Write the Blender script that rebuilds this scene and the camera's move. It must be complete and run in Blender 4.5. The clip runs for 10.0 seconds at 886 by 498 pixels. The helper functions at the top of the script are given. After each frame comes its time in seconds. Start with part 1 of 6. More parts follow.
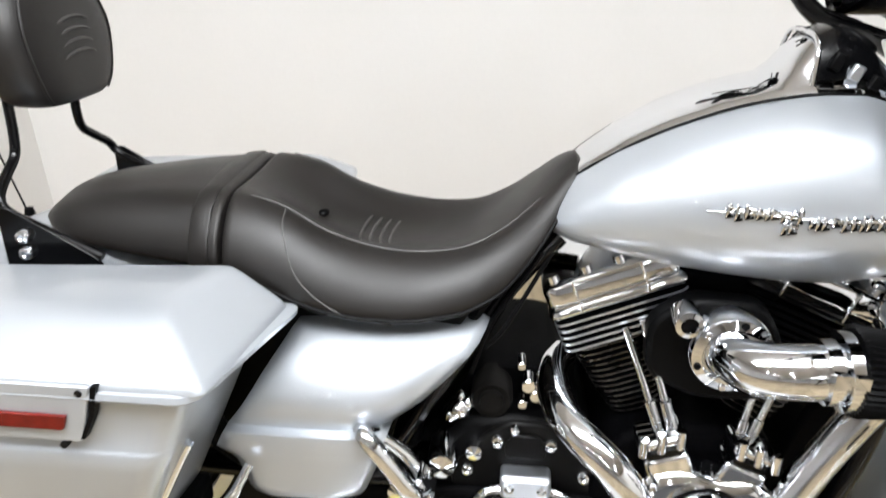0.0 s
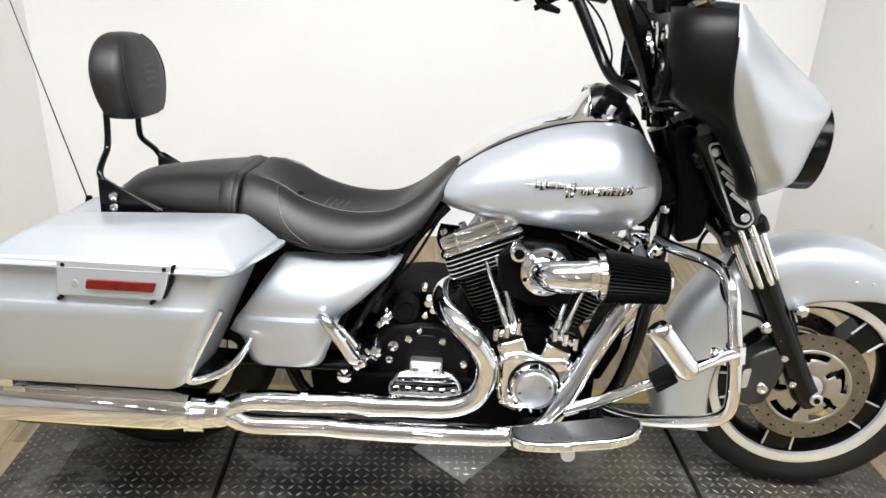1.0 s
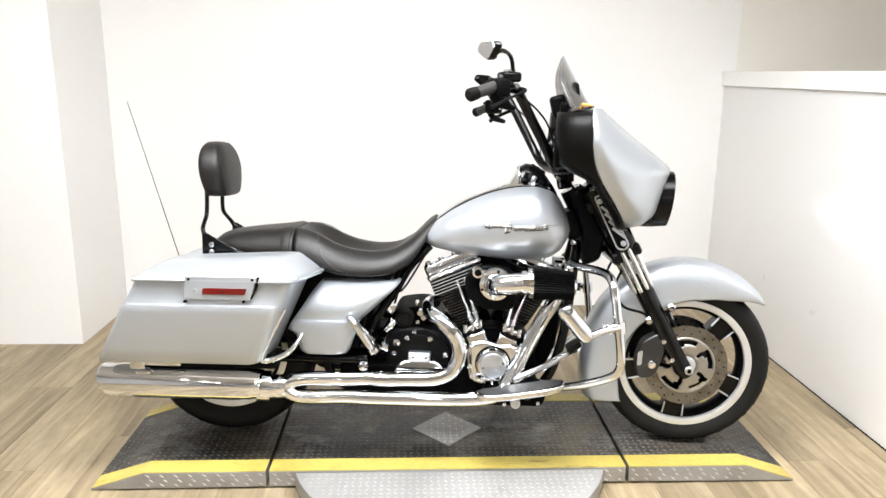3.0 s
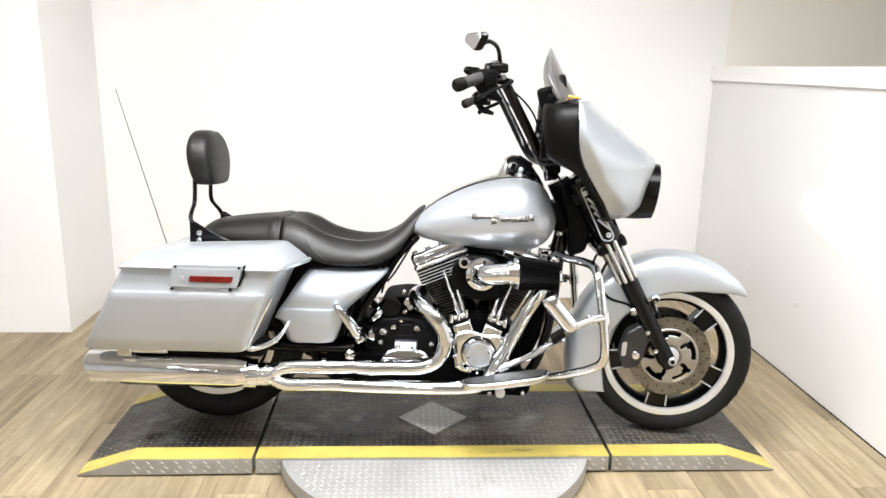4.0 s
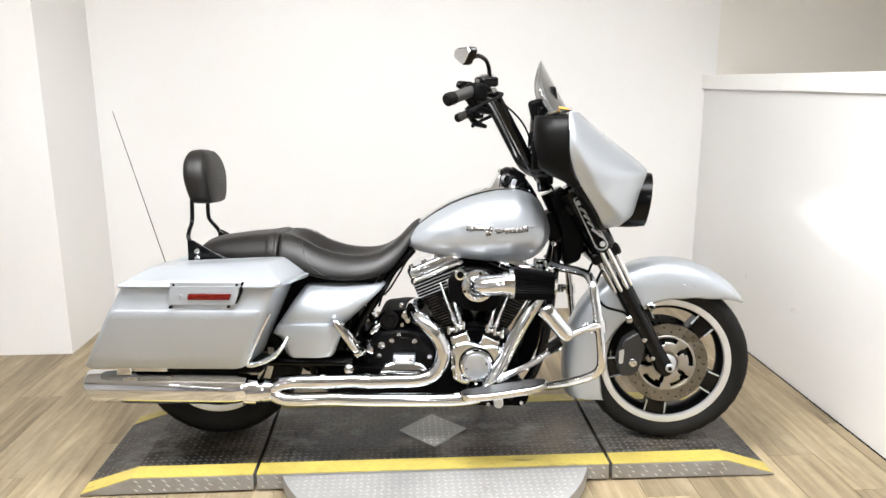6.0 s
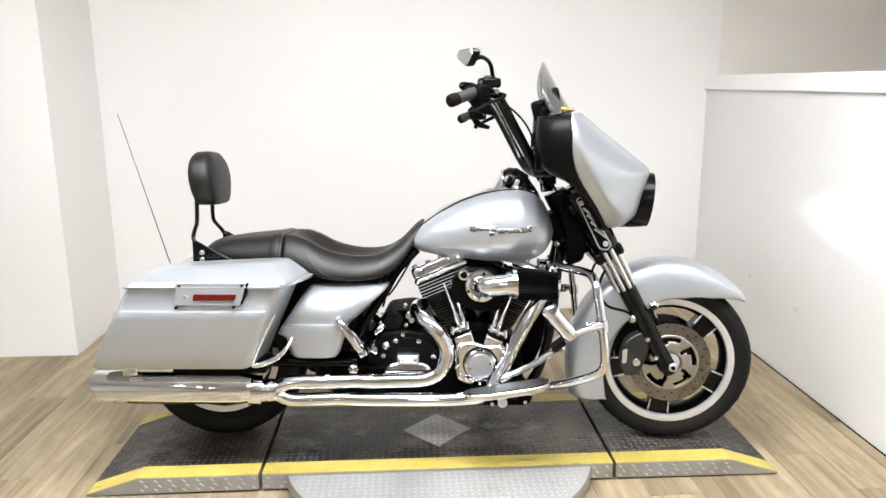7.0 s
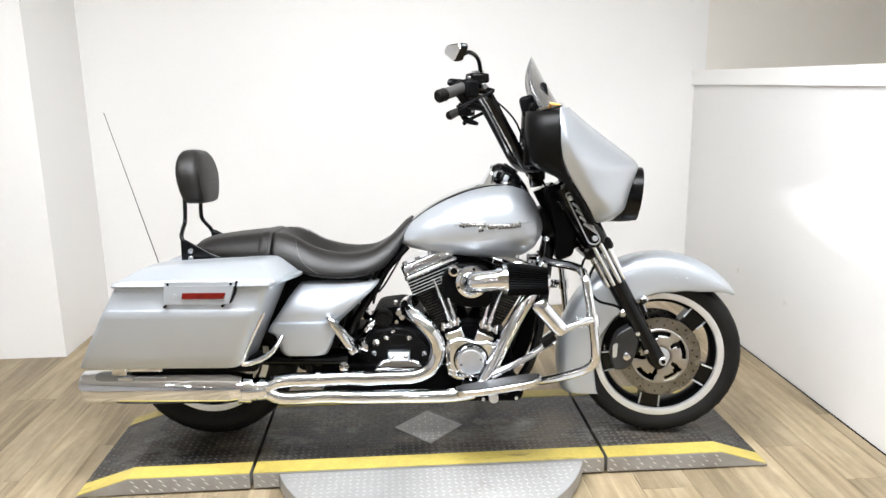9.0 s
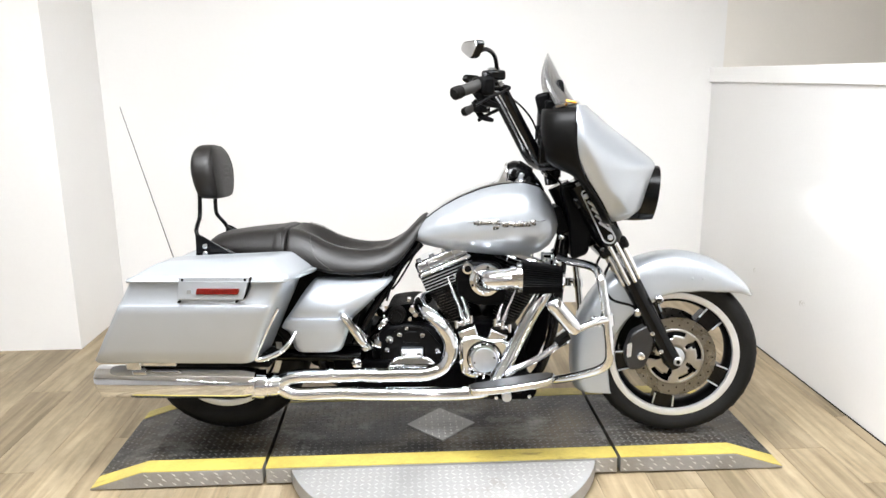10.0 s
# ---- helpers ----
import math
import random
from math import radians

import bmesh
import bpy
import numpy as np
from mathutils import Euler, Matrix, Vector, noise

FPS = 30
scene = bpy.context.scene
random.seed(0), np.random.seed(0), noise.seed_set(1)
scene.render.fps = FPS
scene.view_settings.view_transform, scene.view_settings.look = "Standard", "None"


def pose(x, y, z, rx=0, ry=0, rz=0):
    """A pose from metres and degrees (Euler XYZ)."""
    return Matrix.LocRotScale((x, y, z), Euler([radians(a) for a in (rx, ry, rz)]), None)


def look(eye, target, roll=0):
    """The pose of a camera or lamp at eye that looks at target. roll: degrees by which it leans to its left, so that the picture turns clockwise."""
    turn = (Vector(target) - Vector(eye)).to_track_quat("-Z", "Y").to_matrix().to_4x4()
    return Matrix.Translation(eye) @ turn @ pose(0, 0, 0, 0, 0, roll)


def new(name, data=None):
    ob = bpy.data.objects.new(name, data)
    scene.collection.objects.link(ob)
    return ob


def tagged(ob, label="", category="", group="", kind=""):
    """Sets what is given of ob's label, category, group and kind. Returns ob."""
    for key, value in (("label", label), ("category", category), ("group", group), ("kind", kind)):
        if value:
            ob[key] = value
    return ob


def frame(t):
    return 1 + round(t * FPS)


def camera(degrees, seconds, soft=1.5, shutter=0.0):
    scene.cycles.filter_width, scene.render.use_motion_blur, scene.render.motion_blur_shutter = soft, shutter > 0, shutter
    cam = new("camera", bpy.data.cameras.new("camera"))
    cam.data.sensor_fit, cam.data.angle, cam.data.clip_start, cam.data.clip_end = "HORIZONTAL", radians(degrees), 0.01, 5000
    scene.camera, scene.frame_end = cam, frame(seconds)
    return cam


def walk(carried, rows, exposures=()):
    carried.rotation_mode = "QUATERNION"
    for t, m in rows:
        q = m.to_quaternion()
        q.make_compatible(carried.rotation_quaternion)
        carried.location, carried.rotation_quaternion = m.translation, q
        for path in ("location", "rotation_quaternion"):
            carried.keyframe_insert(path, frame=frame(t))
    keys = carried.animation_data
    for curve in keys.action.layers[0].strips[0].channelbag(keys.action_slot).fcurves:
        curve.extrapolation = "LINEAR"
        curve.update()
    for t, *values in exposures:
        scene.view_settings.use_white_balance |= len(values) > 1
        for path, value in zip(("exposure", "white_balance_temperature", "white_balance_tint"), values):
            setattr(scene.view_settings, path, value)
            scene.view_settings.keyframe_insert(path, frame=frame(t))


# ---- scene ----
cam = camera(61.8, 10.0, 1.5, 0.12)
PATH = [
    (0, (0.195, -0.909, 1.275), (0.173, 0.856, 0.336), 0.1),
    (0.1, (0.185, -0.932, 1.329), (0.163, 0.75, 0.248), -0.3),
    (0.2, (0.194, -1.004, 1.333), (0.193, 0.718, 0.314), 0.9),
    (0.3, (0.177, -1.078, 1.353), (0.229, 0.664, 0.373), 2.7),
    (0.4, (0.177, -1.153, 1.369), (0.255, 0.619, 0.443), 2.4),
    (0.5, (0.184, -1.246, 1.353), (0.283, 0.576, 0.532), 2.1),
    (0.6, (0.177, -1.318, 1.372), (0.329, 0.508, 0.57), 2.1),
    (0.7, (0.217, -1.389, 1.372), (0.333, 0.445, 0.583), 2.1),
    (0.8, (0.225, -1.456, 1.383), (0.364, 0.363, 0.565), 2.5),
    (0.9, (0.242, -1.523, 1.389), (0.376, 0.302, 0.581), 2.6),
    (1, (0.26, -1.606, 1.377), (0.357, 0.234, 0.597), 2.6),
    (1.1, (0.228, -1.671, 1.385), (0.364, 0.192, 0.67), 3.5),
    (1.2, (0.219, -1.757, 1.359), (0.362, 0.137, 0.733), 1.9),
    (1.3, (0.174, -1.843, 1.375), (0.391, 0.052, 0.774), 2.2),
    (1.4, (0.204, -1.916, 1.358), (0.37, -0.02, 0.745), 1.9),
    (1.5, (0.177, -1.953, 1.353), (0.379, -0.069, 0.713), 1.5),
    (1.6, (0.165, -1.985, 1.371), (0.369, -0.112, 0.702), 1.7),
    (1.8, (0.141, -2.088, 1.4), (0.375, -0.184, 0.837), 3.1),
    (1.9, (0.157, -2.15, 1.406), (0.38, -0.227, 0.902), 2.8),
    (2, (0.207, -2.206, 1.4), (0.386, -0.267, 0.944), 1.3),
    (2.1, (0.227, -2.268, 1.408), (0.37, -0.331, 0.931), 1.9),
    (2.2, (0.245, -2.288, 1.404), (0.367, -0.352, 0.917), 2.7),
    (2.5, (0.263, -2.406, 1.402), (0.348, -0.474, 0.892), 3.0),
    (2.7, (0.276, -2.475, 1.391), (0.361, -0.532, 0.925), 0.9),
    (3.8, (0.291, -2.555, 1.392), (0.379, -0.612, 0.928), 0.4),
    (4, (0.302, -2.544, 1.382), (0.409, -0.606, 0.902), 1.2),
    (4.5, (0.318, -2.548, 1.379), (0.413, -0.602, 0.926), 0.2),
    (5, (0.318, -2.554, 1.381), (0.413, -0.608, 0.931), -0.0),
    (5.5, (0.321, -2.561, 1.381), (0.427, -0.615, 0.935), -0.1),
    (7, (0.316, -2.581, 1.381), (0.413, -0.632, 0.942), -0.4),
    (7.5, (0.317, -2.582, 1.379), (0.416, -0.635, 0.932), -0.5),
    (8, (0.321, -2.583, 1.375), (0.428, -0.634, 0.938), -0.7),
    (8.5, (0.32, -2.583, 1.374), (0.438, -0.634, 0.94), -0.7),
    (9, (0.318, -2.581, 1.371), (0.441, -0.634, 0.929), -0.8),
    (9.5, (0.317, -2.58, 1.375), (0.428, -0.633, 0.932), -0.8),
    (10, (0.313, -2.569, 1.379), (0.402, -0.624, 0.923), -0.5),
]
walk(cam, [(t, look(eye, target, roll)) for t, eye, target, roll in PATH], [(0, -0.28, 6400, 10), (1.0, -0.18, 6400, 10), (1.6, -0.1, 6450, 10), (2.2, -0.03, 6500, 10), (2.7, 0.0, 6500, 10), (4.2, 0.0, 6500, 10), (5.0, -0.06, 6500, 10), (6.8, -0.18, 6450, 10), (8.0, -0.15, 6350, 10), (9.3, -0.13, 6300, 10), (10.0, -0.03, 6350, 10)])

# ---- light of the place ----
world = bpy.data.worlds.new("room_world")
world.use_nodes = True
world.node_tree.nodes["Background"].inputs[0].default_value = (0.9, 0.87, 0.82, 1)
world.node_tree.nodes["Background"].inputs[1].default_value = 0.05
scene.world = world


def area_lamp(name, eye, target, sx, sy, watts, colour):
    data = bpy.data.lights.new(name, "AREA")
    data.shape, data.size, data.size_y, data.energy, data.color = "RECTANGLE", sx, sy, watts, colour
    lamp = new(name, data)
    lamp.matrix_world = look(eye, target)
    return lamp


WARM = (0.97, 0.985, 1.0)
CEIL = 2.95
LAMPS = ((-0.98, -0.95, 36), (0.38, -0.90, 88), (1.62, -0.80, 9))
for lx, ly, watts in LAMPS:
    area_lamp("hanging_lamp", (lx, ly, 2.58), (lx, ly + 0.04, 1.58), 1.15, 0.72, watts, WARM)

# added spot, no known source: throws the bright patch on the half wall
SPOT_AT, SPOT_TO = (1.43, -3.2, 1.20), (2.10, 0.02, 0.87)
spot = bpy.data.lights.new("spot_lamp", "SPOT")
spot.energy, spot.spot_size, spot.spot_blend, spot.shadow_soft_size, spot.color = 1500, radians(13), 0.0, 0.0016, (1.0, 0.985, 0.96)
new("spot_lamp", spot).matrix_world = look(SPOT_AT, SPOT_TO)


# ---- materials ----
def material(name, base, rough=0.5, metal=0.0, coat=0.0, vary=0.08, scale=6.0, fine=120.0, bump=0.0, bump_scale=200.0, rough_vary=0.06, trans=0.0, emit=None, per_object=0.0, spec=0.5):
    m = bpy.data.materials.new(name)
    m.use_nodes = True
    nt = m.node_tree
    b = nt.nodes["Principled BSDF"]
    tc = nt.nodes.new("ShaderNodeTexCoord")
    n1 = nt.nodes.new("ShaderNodeTexNoise")
    n1.inputs["Scale"].default_value, n1.inputs["Detail"].default_value = scale, 4
    n2 = nt.nodes.new("ShaderNodeTexNoise")
    n2.inputs["Scale"].default_value, n2.inputs["Detail"].default_value = fine, 2
    for n in (n1, n2):
        nt.links.new(tc.outputs["Object"], n.inputs["Vector"])
    mix = nt.nodes.new("ShaderNodeMath")
    mix.operation = "MULTIPLY_ADD"
    mix.inputs[1].default_value = 0.4
    nt.links.new(n2.outputs["Fac"], mix.inputs[0])
    nt.links.new(n1.outputs["Fac"], mix.inputs[2])
    ramp = nt.nodes.new("ShaderNodeMapRange")
    ramp.inputs["From Min"].default_value, ramp.inputs["From Max"].default_value = 0.45, 0.95
    ramp.inputs["To Min"].default_value, ramp.inputs["To Max"].default_value = 1 - vary, 1 + vary
    nt.links.new(mix.outputs[0], ramp.inputs["Value"])
    value = ramp.outputs["Result"]
    if per_object:
        info = nt.nodes.new("ShaderNodeObjectInfo")
        r2 = nt.nodes.new("ShaderNodeMapRange")
        r2.inputs["To Min"].default_value, r2.inputs["To Max"].default_value = 1 - per_object, 1 + per_object
        nt.links.new(info.outputs["Random"], r2.inputs["Value"])
        mul = nt.nodes.new("ShaderNodeMath")
        mul.operation = "MULTIPLY"
        nt.links.new(value, mul.inputs[0])
        nt.links.new(r2.outputs["Result"], mul.inputs[1])
        value = mul.outputs[0]
    col = nt.nodes.new("ShaderNodeVectorMath")
    col.operation = "SCALE"
    col.inputs[0].default_value = base
    nt.links.new(value, col.inputs["Scale"])
    nt.links.new(col.outputs["Vector"], b.inputs["Base Color"])
    rr = nt.nodes.new("ShaderNodeMapRange")
    rr.inputs["From Min"].default_value, rr.inputs["From Max"].default_value = 0.3, 0.7
    rr.inputs["To Min"].default_value, rr.inputs["To Max"].default_value = max(0.0, rough - rough_vary), rough + rough_vary
    nt.links.new(n1.outputs["Fac"], rr.inputs["Value"])
    nt.links.new(rr.outputs["Result"], b.inputs["Roughness"])
    b.inputs["Metallic"].default_value = metal
    b.inputs["Specular IOR Level"].default_value = spec
    b.inputs["Coat Weight"].default_value = coat
    b.inputs["Coat Roughness"].default_value = 0.04
    b.inputs["Transmission Weight"].default_value = trans
    if bump:
        n3 = nt.nodes.new("ShaderNodeTexNoise")
        n3.inputs["Scale"].default_value, n3.inputs["Detail"].default_value = bump_scale, 3
        nt.links.new(tc.outputs["Object"], n3.inputs["Vector"])
        bp = nt.nodes.new("ShaderNodeBump")
        bp.inputs["Strength"].default_value, bp.inputs["Distance"].default_value = bump, 0.002
        nt.links.new(n3.outputs["Fac"], bp.inputs["Height"])
        nt.links.new(bp.outputs["Normal"], b.inputs["Normal"])
    if emit:
        b.inputs["Emission Color"].default_value = (*emit[:3], 1)
        b.inputs["Emission Strength"].default_value = emit[3]
    return m


SILVER = material("silver_paint", (0.462, 0.494, 0.532), 0.41, 0.64, 0.6, 0.05, 4, 1400, rough_vary=0.03)
CHROME = material("chrome", (0.77, 0.785, 0.81), 0.035, 1.0, 0, 0.04, 9, 300, rough_vary=0.02)
SATIN = material("machined_aluminium", (0.70, 0.735, 0.79), 0.40, 1.0, 0, 0.08, 30, 500)
LIP = material("machined_lip", (0.76, 0.775, 0.80), 0.45, 0.85, 0, 0.05, 30, 500)
CARRIER = material("satin_carrier", (0.42, 0.41, 0.39), 0.33, 1.0, 0, 0.12, 20, 300)
STEEL = material("disc_steel", (0.215, 0.207, 0.190), 0.28, 1.0, 0, 0.15, 18, 400)
GLOSS = material("black_gloss_paint", (0.0015, 0.0015, 0.0018), 0.16, 0, 0.0, 0.2, 6, 300, rough_vary=0.05, spec=0.24)
SATINBLACK = material("satin_black_plastic", (0.0035, 0.0033, 0.0032), 0.34, 0, 0, 0.25, 8, 400, 0.06, 700, spec=0.10)
CRINKLE = material("black_powder_coat", (0.0014, 0.0014, 0.0017), 0.5, 0, 0, 0.3, 12, 500, 0.25, 900, spec=0.025)
PLASTIC = material("black_plastic", (0.0018, 0.0018, 0.002), 0.45, 0, 0, 0.25, 8, 400, 0.12, 700, spec=0.07)
RUBBER = material("tyre_rubber", (0.0055, 0.005, 0.0045), 0.6, 0, 0, 0.5, 9, 140, 0.3, 350, spec=0.08)
TYRE = material("tyre_rubber_dusty", (0.0085, 0.0081, 0.0076), 0.58, 0, 0, 0.4, 9, 140, 0.3, 350, spec=0.16)
LEATHER = material("black_vinyl", (0.0066, 0.0056, 0.0050), 0.45, 0, 0, 0.3, 7, 350, 0.20, 620, 0.07, spec=0.40)
STITCH = material("dark_thread", (0.042, 0.040, 0.038), 0.5)
PADRUB = material("footboard_rubber", (0.020, 0.020, 0.021), 0.34, 0, 0, 0.3, 12, 300, 0.1, 400, spec=0.5)
GREYRUB = material("grey_grip_rubber", (0.028, 0.027, 0.026), 0.5)
SMOKE = material("smoked_acrylic", (0.42, 0.415, 0.41), 0.08, 0, 0.2, 0.05, trans=0.85)
GLASS = material("lamp_glass", (0.9, 0.9, 0.9), 0.04, 0, 0, 0.02, trans=0.9)
RED = material("red_reflector", (0.115, 0.007, 0.004), 0.22, 0, 0.0, 0.25, 60, 500, 0.5, 500, spec=0.25)
AMBER = material("amber_lens", (0.75, 0.32, 0.04), 0.2, 0, 0.5, 0.1)
DARKPLATE = material("dark_tread_plate", (0.017, 0.016, 0.015), 0.42, 0.3, 0, 0.5, 4, 60, 0.15, 160, 0.12)


def add_wear(m, tint, lo, hi, scale, squash=(1, 1, 1), limit=1.0):
    """Blotches of wear or dirt over a surface's own colour."""
    nt = m.node_tree
    b = nt.nodes["Principled BSDF"]
    src = b.inputs["Base Color"].links[0].from_socket
    mp = nt.nodes.new("ShaderNodeMapping")
    mp.inputs["Scale"].default_value = squash
    nt.links.new(nt.nodes["Texture Coordinate"].outputs["Object"], mp.inputs["Vector"])
    n = nt.nodes.new("ShaderNodeTexNoise")
    n.inputs["Scale"].default_value, n.inputs["Detail"].default_value, n.inputs["Roughness"].default_value = scale, 7, 0.66
    nt.links.new(mp.outputs["Vector"], n.inputs["Vector"])
    r = nt.nodes.new("ShaderNodeMapRange")
    r.inputs["From Min"].default_value, r.inputs["From Max"].default_value, r.inputs["To Max"].default_value = lo, hi, limit
    nt.links.new(n.outputs["Fac"], r.inputs["Value"])
    mx = nt.nodes.new("ShaderNodeMixRGB")
    mx.inputs["Color2"].default_value = (*tint, 1)
    nt.links.new(r.outputs["Result"], mx.inputs["Fac"])
    nt.links.new(src, mx.inputs["Color1"])
    nt.links.new(mx.outputs["Color"], b.inputs["Base Color"])
    return m


add_wear(DARKPLATE, (0.155, 0.122, 0.080), 0.44, 0.68, 3.2, (1, 1.6, 1), 0.6)
add_wear(DARKPLATE, (0.20, 0.195, 0.185), 0.55, 0.72, 9.0, (1, 1.2, 1), 0.8)
add_wear(DARKPLATE, (0.26, 0.25, 0.23), 0.56, 0.70, 4.3, (1, 2.2, 1), 0.7)
LUGB = material("bright_tread_lugs", (0.62, 0.61, 0.59), 0.36, 0.75, 0, 0.25, 5, 120, 0.1, 200, 0.1)
LUG = material("worn_tread_lugs", (0.15, 0.147, 0.142), 0.38, 0.5, 0, 0.5, 4, 60, 0.15, 160, 0.12)
BRIGHTPLATE = material("bright_tread_plate", (0.36, 0.355, 0.345), 0.46, 0.45, 0, 0.16, 5, 120, 0.1, 200, 0.1)
add_wear(BRIGHTPLATE, (0.20, 0.165, 0.11), 0.47, 0.72, 4.0, (1, 1, 1), 0.55)
STEPPLATE = material("dusty_step_plate", (0.36, 0.356, 0.345), 0.52, 0.40, 0, 0.14, 5, 120, 0.15, 200, 0.1)
add_wear(STEPPLATE, (0.24, 0.21, 0.16), 0.60, 0.76, 6.0, (1, 1, 1), 0.5)
STEPLUG = material("dusty_step_lugs", (0.48, 0.475, 0.46), 0.42, 0.50, 0, 0.2, 5, 120, 0.1, 200, 0.1)
YELLOW = material("yellow_floor_paint", (0.47, 0.375, 0.085), 0.5, 0, 0, 0.22, 5, 70, 0.25, 220)
add_wear(YELLOW, (0.16, 0.12, 0.04), 0.58, 0.74, 7.0, (1, 3, 1), 0.7)
WALL = material("off_white_wall_paint", (0.80, 0.788, 0.770), 0.42, 0, 0, 0.022, 1.2, 60, 0.05, 130)
# wall white made greyer: the half wall's weaker light is in the colour
HALFWALL_DIMMED = material("half_wall_paint_dimmed", (0.735, 0.725, 0.712), 0.45, 0, 0, 0.025, 1.4, 60, 0.05, 130)
SCUFF = material("wall_scuff", (0.56, 0.535, 0.50), 0.6)
# tan and beige put the shade beyond the half wall into the colour
SHADED_WALL = material("shaded_wall_paint", (0.765, 0.730, 0.672), 0.5, 0, 0, 0.025, 1.4, 60, 0.05, 130)
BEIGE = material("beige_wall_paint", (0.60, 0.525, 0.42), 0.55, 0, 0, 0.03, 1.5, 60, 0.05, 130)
TRIM = material("white_trim_paint", (0.83, 0.82, 0.80), 0.35, 0, 0, 0.02, 3, 90)
DIM = material("grey_wall_paint", (0.58, 0.582, 0.59), 0.6, 0, 0, 0.05, 1.5, 60, 0.05, 130)
CEILING = material("ceiling_paint", (0.80, 0.79, 0.78), 0.8, 0, 0, 0.03, 2, 60)
TUBE = material("glowing_diffuser", (0.9, 0.9, 0.9), 0.5, emit=(0.97, 0.985, 1.0, 140.0))
LAMPFACE = material("lamp_diffuser", (0.9, 0.9, 0.9), 0.5, emit=(0.97, 0.985, 1.0, 9.0))


def wood_material():
    m = material("oak_planks", (0.53, 0.40, 0.255), 0.52, 0, 0, 0.16, 2.0, 30, per_object=0.17)
    nt = m.node_tree
    b = nt.nodes["Principled BSDF"]
    tc = nt.nodes["Texture Coordinate"]
    info = nt.nodes["Object Info"]
    mp = nt.nodes.new("ShaderNodeMapping")
    mp.inputs["Scale"].default_value = (28, 1.6, 1)
    off = nt.nodes.new("ShaderNodeVectorMath")
    off.operation = "SCALE"
    off.inputs[0].default_value = (37, 19, 5)
    nt.links.new(info.outputs["Random"], off.inputs["Scale"])
    nt.links.new(tc.outputs["Object"], mp.inputs["Vector"])
    nt.links.new(off.outputs["Vector"], mp.inputs["Location"])
    n = nt.nodes.new("ShaderNodeTexNoise")
    n.inputs["Scale"].default_value, n.inputs["Detail"].default_value, n.inputs["Distortion"].default_value = 1.0, 5, 0.8
    nt.links.new(mp.outputs["Vector"], n.inputs["Vector"])
    cr = nt.nodes.new("ShaderNodeValToRGB")
    cr.color_ramp.elements[0].position, cr.color_ramp.elements[0].color = 0.26, (0.150, 0.112, 0.060, 1)
    cr.color_ramp.elements[1].position, cr.color_ramp.elements[1].color = 0.70, (0.360, 0.282, 0.178, 1)
    nt.links.new(n.outputs["Fac"], cr.inputs["Fac"])
    sc = nt.nodes["Vector Math"]
    nt.links.new(cr.outputs["Color"], sc.inputs[0])
    bp = nt.nodes.new("ShaderNodeBump")
    bp.inputs["Strength"].default_value, bp.inputs["Distance"].default_value = 0.12, 0.001
    nt.links.new(n.outputs["Fac"], bp.inputs["Height"])
    nt.links.new(bp.outputs["Normal"], b.inputs["Normal"])
    return m


OAK = add_wear(wood_material(), (0.44, 0.365, 0.25), 0.50, 0.72, 1.3, (2.2, 0.9, 1), 0.6)
add_wear(OAK, (0.115, 0.085, 0.040), 0.52, 0.72, 2.1, (3.0, 0.7, 1), 0.6)


# ---- mesh helpers ----
def part(name, bm, mat, parent=None, label="", smooth=True, sharp=38, sub=0, bevel=0.0, thick=0.0):
    bmesh.ops.recalc_face_normals(bm, faces=bm.faces)
    me = bpy.data.meshes.new(name)
    bm.to_mesh(me)
    bm.free()
    me.materials.append(mat)
    if smooth:
        me.polygons.foreach_set("use_smooth", [True] * len(me.polygons))
        me.set_sharp_from_angle(angle=radians(sharp))
    ob = new(name, me)
    if parent:
        ob.parent = parent
    if label:
        ob["label"] = label
    if thick:
        mod = ob.modifiers.new("thick", "SOLIDIFY")
        mod.thickness, mod.offset = thick, 0
    if bevel:
        mod = ob.modifiers.new("round", "BEVEL")
        mod.width, mod.segments, mod.limit_method, mod.angle_limit = bevel, 2, "ANGLE", radians(40)
    if sub:
        mod = ob.modifiers.new("soft", "SUBSURF")
        mod.levels = mod.render_levels = sub
    return ob


def thing(name, at, label, category, group="", kind=""):
    ob = new(name)
    ob.empty_display_size = 0.1
    ob.matrix_world = at
    return tagged(ob, label, category, group, kind)


def curve_points(pts, n=5):
    """A smooth line through the points (Catmull-Rom)."""
    p = [Vector(q) for q in pts]
    p = [2 * p[0] - p[1]] + p + [2 * p[-1] - p[-2]]
    out = []
    for i in range(1, len(p) - 2):
        for k in range(n):
            t = k / n
            a, b, c, d = p[i - 1], p[i], p[i + 1], p[i + 2]
            out.append(0.5 * ((2 * b) + (c - a) * t + (2 * a - 5 * b + 4 * c - d) * t * t + (3 * b - a - 3 * c + d) * t ** 3))
    return out + [p[-2]]


def skin(bm, rings, closed=True, caps=True):
    """Joins rings of points to a surface."""
    vs = [[bm.verts.new(p) for p in r] for r in rings]
    n = len(vs[0])
    for a, b in zip(vs, vs[1:]):
        for i in range(n if closed else n - 1):
            j = (i + 1) % n
            bm.faces.new((a[i], a[j], b[j], b[i]))
    if caps and closed:
        bm.faces.new(vs[0][::-1])
        bm.faces.new(vs[-1])
    return vs


